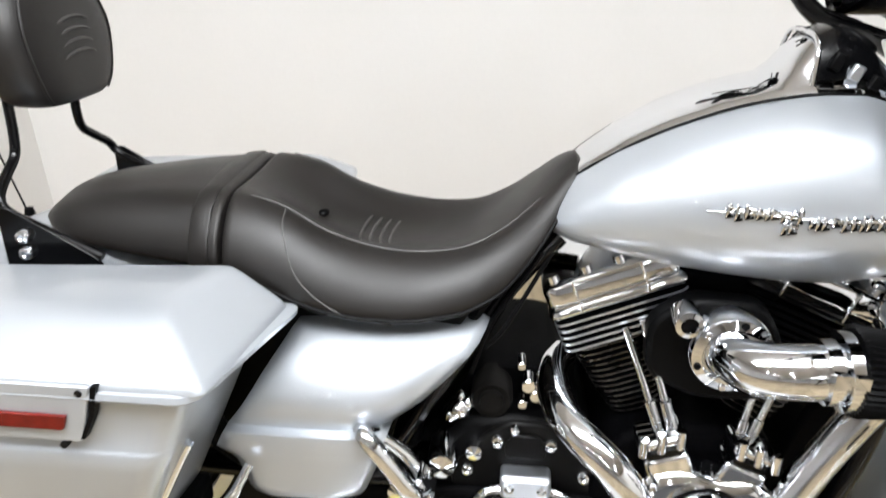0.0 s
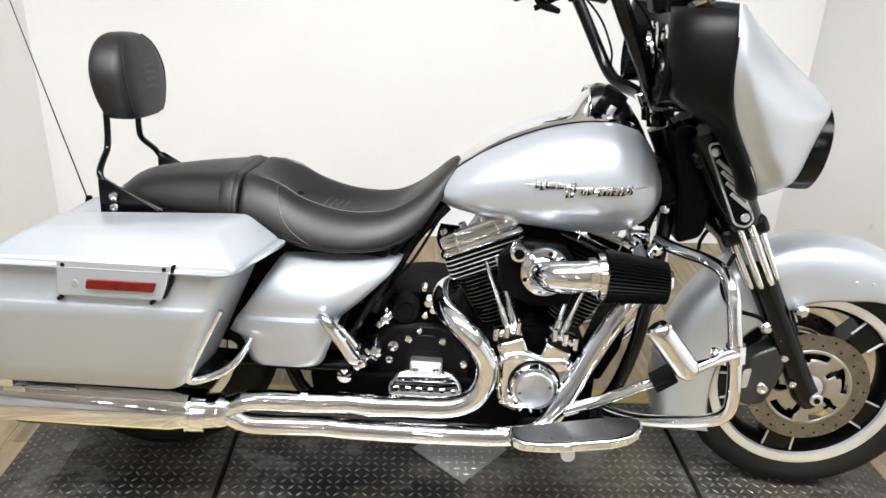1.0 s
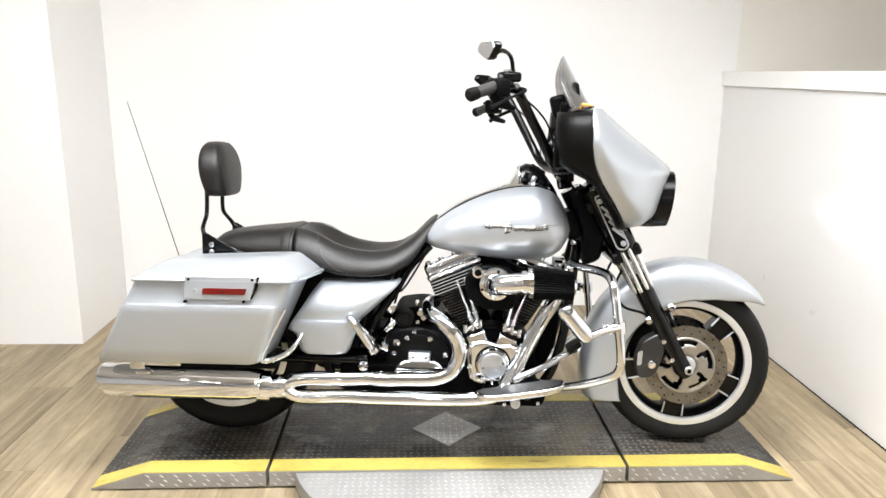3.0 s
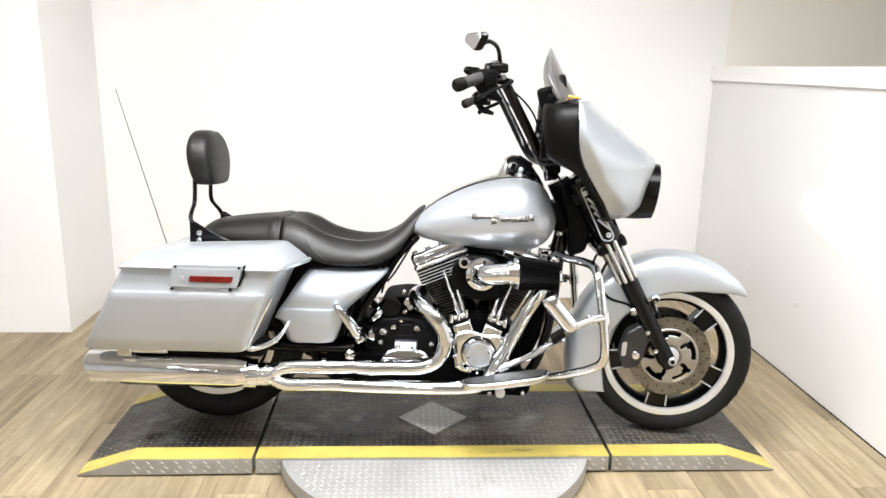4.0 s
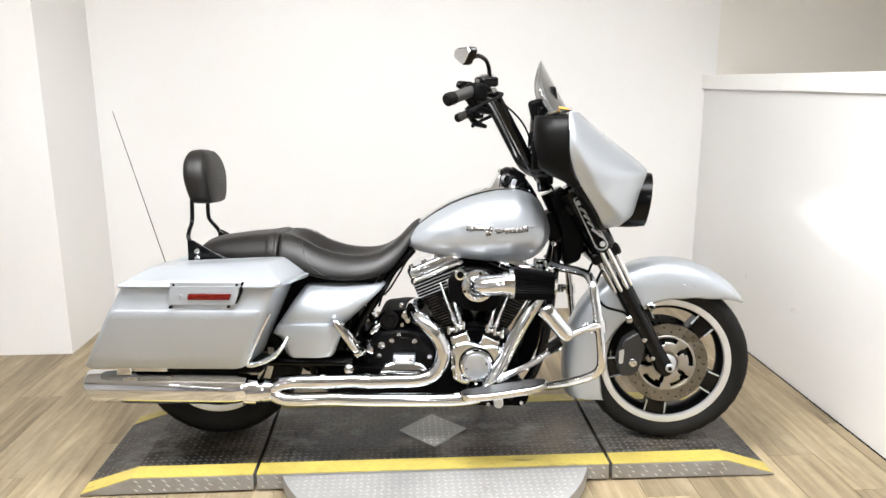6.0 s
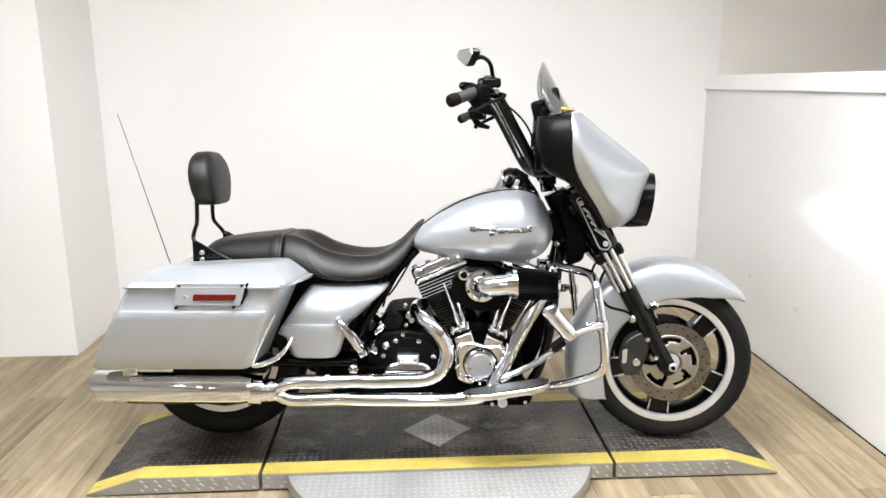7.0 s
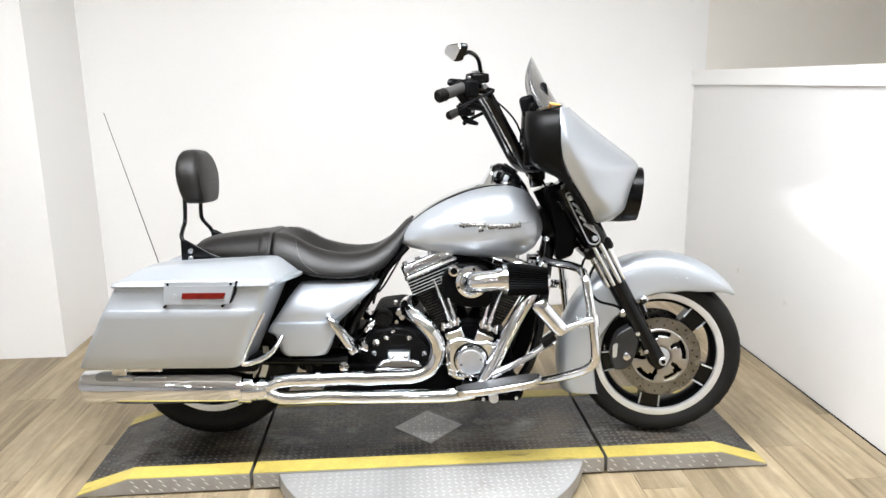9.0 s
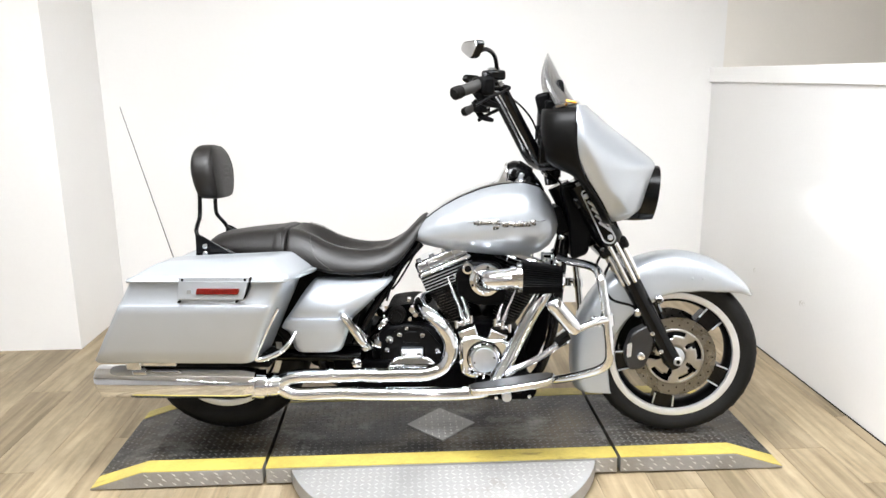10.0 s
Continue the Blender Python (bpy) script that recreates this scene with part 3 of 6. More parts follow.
                    bm.faces.new((grid[i][k], grid[i][j], grid[i + 1][j], grid[i + 1][k]))
        part("disc_carrier", bm, CARRIER, w, "bright slotted disc carrier", thick=0.004)
        bm = bmesh.new()
        for k in range(30):
            a = 2 * math.pi * k / 30
            r = 0.118 if k % 2 else 0.134
            disc(bm, (cu + r * math.cos(a), vd - 0.0031, R + r * math.sin(a)), 0.0032, 0.0062, "v", 8)
        tagged(part("drilling", bm, PLASTIC, w, "dark drilled holes"), kind="stuff")
        bm = bmesh.new()
        lathe(bm, [(1e-4, s * 0.078), (0.022, s * 0.078), (0.04, s * 0.07), (0.046, s * 0.052)], c, "v", 32)
        part("hub_cap", bm, SATIN, w)
    return w


wheel("front_wheel", FW, 0.232, 0.130, -98, (-1, 1), "black cast front wheel with machined lip")
wheel("rear_wheel", RW, 0.216, 0.175, -60, (-1,), "black cast rear wheel", R_REAR)

# ---- front fender: a deep skirt round the wheel ----
bm = bmesh.new()
rings = []
SK_A = (38, 44, 60, 80, 99, 118, 137, 157, 176, 190, 205, 217, 226)
SK_R = (0.335, 0.318, 0.262, 0.228, 0.218, 0.210, 0.208, 0.216, 0.232, 0.240, 0.256, 0.280, 0.305)
TOP_A = (38, 50, 70, 90, 110, 135, 160, 185, 205, 217)
TOP_R = (0.346, 0.352, 0.358, 0.362, 0.364, 0.364, 0.366, 0.376, 0.392, 0.405)
for a in np.linspace(39, 222, 52):
    rin, rt = float(np.interp(a, SK_A, SK_R)), float(np.interp(a, TOP_A, TOP_R))
    nose = min(1.0, max(0.0, (a - 37) / 14)) ** 0.5
    hw = 0.088 * (0.45 + 0.55 * nose)
    rin = min(rin, rt - 0.012)
    c, s = math.cos(radians(a)), math.sin(radians(a))
    half = [(-hw, rin), (-hw * 1.03, rin + 0.35 * (rt - rin)), (-hw, rin + 0.68 * (rt - rin)), (-hw * 0.86, rt - 0.022), (-hw * 0.62, rt - 0.008), (-hw * 0.3, rt - 0.001), (0, rt)]
    sec = half + [(-v, r) for v, r in half[-2::-1]]
    rings.append([(FW + r * c, v, max(0.322 + r * s, 0.158 + 0.004 * abs(v) / hw)) for v, r in sec])
skin(bm, rings, False, False)
fender = part("front_fender", bm, SILVER, bike, "deep silver painted front fender", sharp=70, sub=1, thick=0.004)
for k in (0, 1):
    bolt("rivet", (0.075 + 0.037 * k, -0.0905, 0.600), 0.004, -0.0035, fender, SILVER)
for s in (-1, 1):
    for u, w in ((-0.115, 0.478), (-0.043, 0.527)):
        bm = bmesh.new()
        lathe(bm, [(1e-4, s * 0.128), (0.009, s * 0.128), (0.015, s * 0.122), (0.015, s * 0.086), (1e-4, s * 0.086)], (u, 0, w), "v", 20)
        part("fender_spacer", bm, CHROME, fender, "chrome fender spacer")

# ---- fork legs ----
AX = Vector((0.030, 0, R))
RAKE = Vector((-0.208, 0, 0.39)).normalized()


def along(k, v):
    p = AX + RAKE * k
    return (p.x - 0.018, v, p.z)


for s in (-1, 1):
    v = s * 0.100
    bm = bmesh.new()
    tube(bm, [along(-0.035, v), along(0.0, v), along(0.06, v), along(0.2, v), along(0.36, v)], [0.020, 0.032, 0.030, 0.032, 0.034], 24, 5)
    leg = part("fork_leg", bm, GLOSS, bike, "black fork lower leg")
    bm = bmesh.new()
    disc(bm, (AX.x, s * 0.120, R), 0.0150, s * 0.015, "v", 20)
    part("axle_nut", bm, SATIN, leg)
    bm = bmesh.new()
    disc(bm, (AX.x, s * 0.1352, R), 0.0075, s * 0.003, "v", 14)
    part("axle_bore", bm, PLASTIC, leg)
    for k in range(9):
        a = 2 * math.pi * k / 9
        side = Vector((0, 1, 0))
        fwd = RAKE.cross(side)
        off = 0.034 * (math.cos(a) * side + math.sin(a) * fwd)
        bm = bmesh.new()
        p0, p1 = Vector(along(0.325, v)) + off, Vector(along(0.500, v)) + off * 1.08
        tube(bm, [p0, p0 + (p1 - p0) * 0.08, p1], [0.002, 0.0085, 0.0095], 10, 4)
        part("cover_rib", bm, CHROME, leg, "chrome rib")
    bm = bmesh.new()
    tube(bm, [along(0.478, v), along(0.500, v), along(0.60, v), along(0.72, v)], [0.044, 0.049, 0.050, 0.050], 24, 4)
    part("upper_cover", bm, GLOSS, leg, "black upper fork cover")
    vv = s * 0.150
    frame_poly = rounded([(-0.330, 0.915), (-0.300, 0.921), (-0.205, 0.753), (-0.218, 0.735), (-0.244, 0.739)], 0.022)
    bm = bmesh.new()
    plate(bm, frame_poly, vv - 0.005, vv + 0.02)
    pl = part("slotted_cover", bm, GLOSS, leg, "black cover with bright slats", bevel=0.003)
    bm = bmesh.new()
    rim_line = [(u, vv - 0.006 if s < 0 else vv + 0.021, w) for u, w in frame_poly]
    tube(bm, rim_line + rim_line[:1], 0.0028, 6, 1, False)
    part("cover_edge", bm, SATIN, leg, "machined edge line")
    for k in range(4):
        cu_, cw = -0.283 + 0.0139 * k, 0.8655 - 0.0240 * k
        bm = bmesh.new()
        box(bm, (cu_, vv - 0.006 if s < 0 else vv + 0.021, cw), (0.056, 0.005, 0.0095), turn_v(36))
        part("slat", bm, SATIN, leg, bevel=0.002)
    for u, w in ((-0.311, 0.899), (-0.224, 0.757)):
        bolt("cover_bolt", (u, vv - 0.005 if s < 0 else vv + 0.021, w), 0.010, s * 0.006, leg, SATIN)

# calipers
for s in (-1, 1):
    bm = bmesh.new()
    plate(bm, rounded([(-0.135, 0.40), (-0.075, 0.435), (-0.050, 0.40), (-0.062, 0.33), (-0.085, 0.27), (-0.140, 0.262), (-0.158, 0.32)], 0.02), s * 0.062, s * 0.118)
    cal = part("brake_caliper", bm, PADRUB, bike, "black front brake caliper", bevel=0.006)
    bm = bmesh.new()
    plate(bm, rounded([(-0.148, 0.362), (-0.130, 0.368), (-0.133, 0.315), (-0.148, 0.312)], 0.006), s * 0.1185, s * 0.121)
    part("caliper_plate", bm, SATIN, cal)
    for u, w, r in ((-0.098, 0.318, 0.016), (-0.030, 0.338, 0.010), (-0.062, 0.405, 0.010), (-0.075, 0.455, 0.009)):
        bolt("caliper_bolt", (u, s * 0.118, w), r, s * 0.012, cal)
    bm = bmesh.new()
    tube(bm, [(-0.085, s * 0.10, 0.43), (-0.13, s * 0.12, 0.50), (-0.21, s * 0.13, 0.53), (-0.24, s * 0.125, 0.60), (-0.20, s * 0.10, 0.72), (-0.27, s * 0.09, 0.85)], 0.005, 8)
    part("brake_hose", bm, PLASTIC, cal)

# steering neck and yokes
bm = bmesh.new()
rod(bm, (-0.285, 0, 0.70), (-0.40, 0, 0.925), 0.040)
neck = part("steering_neck", bm, GLOSS, bike, "black steering head and yokes")
for k, w in ((0.46, 0), (0.66, 0)):
    bm = bmesh.new()
    p = Vector(along(k, 0))
    box(bm, (p.x - 0.012, 0, p.z), (0.11, 0.28, 0.045), turn_v(-28))
    part("fork_yoke", bm, GLOSS, neck, bevel=0.012)
bm = bmesh.new()
plate(bm, rounded([(-0.405, 0.925), (-0.35, 0.94), (-0.28, 0.80), (-0.30, 0.68), (-0.36, 0.66), (-0.372, 0.80)], 0.02), -0.10, 0.10)
part("neck_cover", bm, PLASTIC, neck, bevel=0.01)
bm = bmesh.new()
box(bm, (-0.447, 0.02, 0.982), (0.036, 0.04, 0.036), turn_v(-25))
part("ignition_cube", bm, CHROME, neck, bevel=0.005)

# ---- fairing ----
SPK = (-0.448, 0.25, 1.056)
FH = (0.818, 0.826, 0.845, 0.88, 0.92, 0.97, 1.006, 1.05, 1.10, 1.15, 1.185, 1.207)
F_FRONT = (-0.150, -0.130, -0.116, -0.106, -0.096, -0.080, -0.066, -0.121, -0.186, -0.249, -0.288, -0.318)
F_REAR = (-0.220, -0.234, -0.243, -0.262, -0.287, -0.320, -0.340, -0.357, -0.366, -0.367, -0.366, -0.364)
F_HALF = (0.170, 0.220, 0.258, 0.290, 0.315, 0.340, 0.356, 0.376, 0.388, 0.385, 0.372, 0.350)


def fairing_point(w, t):
    """On the shell at height w; t from -1 (right edge) to 1 (left edge)."""
    f, r, h = (float(np.mean(np.interp(np.linspace(w - 0.012, w + 0.012, 7), FH, q))) for q in (F_FRONT, F_REAR, F_HALF))
    a = t * math.pi / 2
    sgn = 1 if a >= 0 else -1
    u, v = r + (f - r) * abs(math.cos(a)) ** 1.4, sgn * h * abs(math.sin(a)) ** 0.92
    # the cheek stands proud of a flange along the lower rear edge
    rim = 0.030 + 0.030 * max(0.0, min(1.0, (0.93 - w) / 0.10)) - 0.020 * max(0.0, min(1.0, (w - 1.02) / 0.10))
    inside = min((u - r) / rim - 0.5, (w - 0.834) / 0.022)
    k = max(0.0, min(1.0, inside))
    lift = 0.014 * k * k * (3 - 2 * k) * max(0.0, min(1.0, (1.20 - w) / 0.12))
    return (u + lift * 0.35, v + sgn * lift * abs(math.sin(a)), w)


bm = bmesh.new()
rings = [[fairing_point(w, t) for t in np.linspace(-1, 1, 57)] for w in np.interp(np.linspace(0, len(FH) - 1, 44), range(len(FH)), FH)]
skin(bm, rings, False, False)
fairing = part("fairing", bm, SILVER, bike, "silver bat-wing front fairing", sharp=60, sub=1, thick=0.005)
bm = bmesh.new()
rings = []
for w in np.interp(np.linspace(0, len(FH) - 1, 20), range(len(FH)), FH):
    _, r, h = (float(np.interp(w, FH, q)) for q in (F_FRONT, F_REAR, F_HALF))
    deep = 0.105 * min(1, max(0.10, (w - 0.985) / 0.055)) ** 0.7
    half = [(r + 0.003, -h - 0.003), (r - 0.006, -h - 0.004), (r - deep * 0.45, -h * 0.985), (r - deep * 0.85, -h * 0.93), (r - deep, -h * 0.82), (r - deep * 0.93, -h * 0.7), (r - deep * 0.55, -h * 0.55), (r - deep * 0.5, -h * 0.2)]
    sec = half + [(u, -v) for u, v in half[::-1]]
    rings.append([(u, v, w - 0.012) for u, v in sec])
skin(bm, rings, False, False)
top_ring = rings[-1]
inner = part("inner_fairing", bm, SATINBLACK, bike, "black inner fairing with gauges", sharp=55, thick=0.004)
bm = bmesh.new()
bm.faces.new([bm.verts.new((u, v, w - 0.002)) for u, v, w in top_ring])
bmesh.ops.triangulate(bm, faces=bm.faces)
part("dash_top", bm, PLASTIC, inner, thick=0.004)
for s in (-1, 1):
    for v, w, r in ((0.270, 1.075, 0.060), (0.065, 1.115, 0.036), (0.140, 1.120, 0.030)):
        u = float(np.interp(w, FH, F_REAR)) - (0.105 if r > 0.05 else 0.064)
        bm = bmesh.new()
        lathe(bm, [(r, 0.02), (r + 0.003, -0.006), (r - 0.003, -0.010), (r - 0.006, 0.002), (1e-4, 0.006)], (u, s * v, w), "u", 28)
        part("speaker" if r > 0.05 else "gauge", bm, PLASTIC if r > 0.05 else CHROME, inner, "round speaker" if r > 0.05 else "chrome ringed gauge")
        if r < 0.05:
            bm = bmesh.new()
            disc(bm, (u - 0.002, s * v, w), r - 0.006, -0.003, "u", 20)
            part("gauge_face", bm, PLASTIC, inner, "black gauge face")
bm = bmesh.new()
box(bm, (-0.41, 0, 0.985), (0.03, 0.17, 0.055))
part("radio", bm, PLASTIC, inner, "black radio with pale display", bevel=0.004)
bm = bmesh.new()
box(bm, (-0.427, 0, 0.99), (0.004, 0.10, 0.028))
part("radio_display", bm, SATIN, inner)

# round pod of the right-hand speaker, standing out of the inner fairing
for s in (-1, 1):
    bm = bmesh.new()
    lathe(bm, [(0.060, 0.06), (0.062, -0.025), (0.058, -0.032), (0.051, -0.026), (0.046, -0.010), (1e-4, -0.006)], (SPK[0], s * SPK[1], SPK[2]), "u", 32)
    part("speaker_pod", bm, GLOSS, inner, "black round speaker pod")

# headlight and its visor
HC = (-0.108, 0, 0.893)
bm = bmesh.new()
lathe(bm, [(0.097, -0.04), (0.098, 0.0), (0.096, 0.035), (0.088, 0.044), (0.083, 0.036), (0.080, 0.0)], HC, "u", 48)
for q in bm.verts:
    q.co.x += 0.125 * (q.co.z - 0.893)
lamp_ring = part("headlight", bm, GLOSS, bike, "black ringed round headlight")
bm = bmesh.new()
lathe(bm, [(1e-4, 0.040), (0.045, 0.036), (0.083, 0.022)], HC, "u", 40)
for q in bm.verts:
    q.co.x += 0.125 * (q.co.z - 0.893)
part("lens", bm, GLASS, lamp_ring, "clear glass lens")
bm = bmesh.new()
lathe(bm, [(0.082, 0.015), (0.06, -0.02), (1e-4, -0.03)], HC, "u", 40)
for q in bm.verts:
    q.co.x += 0.125 * (q.co.z - 0.893)
part("reflector", bm, CHROME, lamp_ring)
bm = bmesh.new()
lathe(bm, [(0.101, 0.0), (0.102, 0.03), (0.100, 0.052), (0.097, 0.052), (0.098, 0.02)], HC, "u", 40, True, (radians(-60), radians(240)))
for q in bm.verts:
    q.co.x += 0.125 * (q.co.z - 0.893)
part("visor", bm, GLOSS, lamp_ring, "black headlight visor")

# windshield
bm = bmesh.new()
rings = []
for f in np.linspace(0, 1, 12):
    w = 1.195 + 0.195 * f
    uc = -0.330 - 0.115 * f ** 0.9
    h = 0.235 * (1 - f ** 2.4) ** 0.55 + 0.004
    rings.append([(uc - 0.095 * (v / 0.255) ** 2, v, w) for v in np.linspace(-h, h, 17)])
skin(bm, rings, False, False)
part("windshield", bm, SMOKE, bike, "short smoked windshield", sharp=60, thick=0.004)
bm = bmesh.new()
tube(bm, [(-0.43, -0.265, 1.198), (-0.385, -0.20, 1.210), (-0.345, -0.10, 1.218), (-0.335, 0, 1.220), (-0.345, 0.10, 1.218), (-0.385, 0.20, 1.210), (-0.43, 0.265, 1.198)], 0.007, 8, 5)
trimline = part("windshield_trim", bm, CHROME, bike, "chrome windshield trim")
bm = bmesh.new()
box(bm, (-0.372, -0.205, 1.219), (0.035, 0.010, 0.008), turn_v(12))
part("trim_marker", bm, AMBER, trimline, "small amber marker", bevel=0.003)

# pods on the dash
bm = bmesh.new()
box(bm, (-0.455, -0.06, 1.215), (0.055, 0.10, 0.075), turn_v(-14))
pod = part("dash_pod", bm, PLASTIC, bike, "black device pods on the dash", bevel=0.012)
for u, v, w, sx, sy, sz, an in ((-0.415, -0.10, 1.25, 0.05, 0.085, 0.085, -8), (-0.435, -0.13, 1.205, 0.04, 0.05, 0.05, 0), (-0.400, 0.06, 1.235, 0.06, 0.11, 0.075, -10)):
    bm = bmesh.new()
    box(bm, (u, v, w), (sx, sy, sz), turn_v(an))
    part("pod_housing", bm, PLASTIC, pod, bevel=0.010)

# ---- handlebar with controls ----
bm = bmesh.new()
right_half = [(-0.434, -0.08, 0.970), (-0.446, -0.135, 0.990), (-0.460, -0.180, 1.006), (-0.481, -0.212, 1.036), (-0.502, -0.238, 1.082), (-0.549, -0.268, 1.169), (-0.589, -0.302, 1.244), (-0.606, -0.345, 1.264), (-0.645, -0.425, 1.265)]
left_half = [(-0.434, 0.09, 0.970), (-0.450, 0.18, 0.976), (-0.480, 0.250, 0.982), (-0.508, 0.298, 1.007), (-0.538, 0.330, 1.059), (-0.592, 0.360, 1.160), (-0.642, 0.384, 1.250), (-0.660, 0.402, 1.262), (-0.700, 0.425, 1.232)]
line = right_half[::-1] + [(-0.415, -0.035, 0.950), (-0.415, 0.035, 0.950)] + left_half
tube(bm, line, 0.0165, 14, 4)
bar = part("handlebar", bm, GLOSS, bike, "tall black ape-hanger handlebar")
for s in (-1, 1):
    g0, g1 = Vector((-0.648, s * 0.427, 1.266)), Vector((-0.722, s * 0.520, 1.236))
    d = (g1 - g0).normalized()
    bm = bmesh.new()
    tube(bm, [g0, g0 + d * 0.004, g0 + d * 0.105, g1 - d * 0.004], [0.014, 0.0175, 0.0175, 0.0165], 16, 3, False)
    grip = part("grip", bm, GREYRUB, bar, "dark grey rubber grip")
    bm = bmesh.new()
    tube(bm, [g1 - d * 0.02, g1 + d * 0.006, g1 + d * 0.012], [0.0195, 0.0195, 0.014], 16, 2, False)
    part("grip_end", bm, RUBBER, bar)
    bm = bmesh.new()
    tube(bm, [g0 + d * 0.002, g0 + d * 0.012], 0.0235, 14, 1, False)
    part("grip_band", bm, RUBBER, bar)
    bm = bmesh.new()
    box(bm, g0 - d * 0.002 + Vector((0, 0, -0.008)), (0.070, 0.046, 0.056), Matrix.Rotation(radians(s * 52), 4, "Z"))
    part("switch_housing", bm, PLASTIC, bar, bevel=0.010)
    bm = bmesh.new()
    box(bm, g0 - d * 0.03 + Vector((0.014, s * 0.005, 0.018)), (0.062, 0.050, 0.030), Matrix.Rotation(radians(-s * 40), 4, "Z"))
    part("master_cylinder", bm, GLOSS, bar, bevel=0.008)
    bm = bmesh.new()
    disc(bm, g0 - d * 0.03 + Vector((0.014, s * 0.005, 0.033)), 0.020, 0.007, "w", 16)
    part("reservoir_cap", bm, CHROME, bar)
    for k in range(3):
        bm = bmesh.new()
        disc(bm, g0 + d * (0.022 - 0.02 * k) + Vector((-0.020, s * -0.016, 0.012 - 0.010 * k)), 0.005, -0.008, "u", 10)
        part("switch_button", bm, SATIN if k == 1 else PLASTIC, bar)
    bm = bmesh.new()
    tube(bm, [g0 + d * 0.03 + Vector((0, 0, -0.02)), g0 + d * 0.01 + Vector((0.01, 0, -0.05)), g0 - d * 0.03 + Vector((0.03, 0, -0.075))], [0.012, 0.014, 0.008], 10, 4)
    part("throttle_cable_elbow", bm, PLASTIC, bar)
    bm = bmesh.new()
    l0 = g0 - d * 0.02 + Vector((0.045, -s * 0.0, -0.012))
    tube(bm, [l0, l0 + Vector((0.022, s * 0.03, -0.010)), l0 + Vector((-0.03, s * 0.085, -0.035)), l0 + Vector((-0.075, s * 0.125, -0.06))], [0.008, 0.008, 0.007, 0.009], 10, 4, True, 0.6)
    part("lever", bm, PLASTIC, bar, "black control lever")
    bm = bmesh.new()
    tube(bm, [(-0.610, s * 0.398, 1.275), (-0.606, s * 0.42, 1.310), (-0.612, s * 0.47, 1.345), (-0.632, s * 0.535, 1.358), (-0.652, s * 0.57, 1.350)], 0.0065, 10, 5)
    part("mirror_stem", bm, GLOSS, bar)
    bm = bmesh.new()
    mp = [(-0.050, 0.006), (-0.036, 0.024), (0.042, 0.023), (0.052, 0.008), (0.020, -0.030), (0.004, -0.033), (-0.046, -0.006)]
    skin(bm, [[(-0.668 + 0.010 + 0.55 * a, s * (0.595 + 0.7 * a), 1.356 + 0.88 * b) for a, b in mp], [(-0.668 - 0.010 + 0.55 * a, s * (0.595 + 0.7 * a), 1.356 + 0.88 * b) for a, b in mp]])
    part("mirror", bm, GLOSS, bar, "black angular mirror", bevel=0.005)
    bm = bmesh.new()
    mq = [(a * 0.86, b * 0.86) for a, b in mp]
    skin(bm, [[(-0.6785 + 0.55 * a, s * (0.595 + 0.7 * a), 1.356 + 0.88 * b) for a, b in mq], [(-0.680 + 0.55 * a, s * (0.595 + 0.7 * a), 1.356 + 0.88 * b) for a, b in mq]])
    part("mirror_glass", bm, CHROME, bar)
    # a cable bows out from the controls and comes back to the bend of the bar
    bm = bmesh.new()
    top = Vector((-0.588, -0.306, 1.246)) if s < 0 else Vector((-0.640, 0.380, 1.235))
    low = Vector((-0.476, -0.210, 1.045)) if s < 0 else Vector((-0.500, 0.285, 1.010))
    mid = (top + low) / 2
    tube(bm, [top, top * 0.75 + low * 0.25 + Vector((0.026, 0.004, 0.006)), mid + Vector((0.034, 0.006, 0.010)), top * 0.22 + low * 0.78 + Vector((0.024, 0.004, 0.004)), low, (-0.440, s * 0.16, 0.985), (-0.390, s * 0.08, 0.93), (-0.360, s * 0.05, 0.86)], 0.0032, 8, 4)
    part("control_cable", bm, PLASTIC, bar, "thin black control cable")
    # clamps and bright fastenings of the controls
    for f, m in ((-0.012, CHROME), (-0.046, GLOSS)):
        bm = bmesh.new()
        tube(bm, [g0 + d * f, g0 + d * (f + 0.012)], 0.0225, 16, 1, False)
        part("control_clamp", bm, m, bar)
        for dz in (-0.024, 0.024):
            bm = bmesh.new()
            disc(bm, g0 + d * (f + 0.006) + Vector((0.004, s * 0.012, dz)), 0.0055, s * 0.010, "v", 12)
            part("clamp_screw", bm, CHROME, bar)
    bm = bmesh.new()
    disc(bm, g0 - d * 0.02 + Vector((0.045, s * 0.012, -0.006)), 0.008, s * 0.012, "v", 14)
    part("lever_pivot", bm, CHROME, bar, "bright pivot screw")
    bm = bmesh.new()
    rod(bm, (-0.425, s * 0.045, 0.93), (-0.432, s * 0.045, 0.975), 0.022)
    part("riser", bm, GLOSS, bar)

# the bar sits twisted in its risers: its left end lower and further back
for ob in bar.children:
    if ob.name.split(".")[0] not in ("riser", "control_cable"):
        for q in ob.data.vertices:
            q.co += Vector((-0.054, 0, -0.044)) + (Vector((-0.035, 0, 0.018)) if "mirror" in ob.name and q.co.y > 0.5 else Vector()) if q.co.y > 0 else Vector((-0.006, 0, 0.006))

# the front end is turned a little to the right about the steering head
STEER = Matrix.Translation((-0.40, 0, 0.85)) @ Matrix.Rotation(radians(-4.5), 4, RAKE) @ Matrix.Translation((0.40, 0, -0.85))
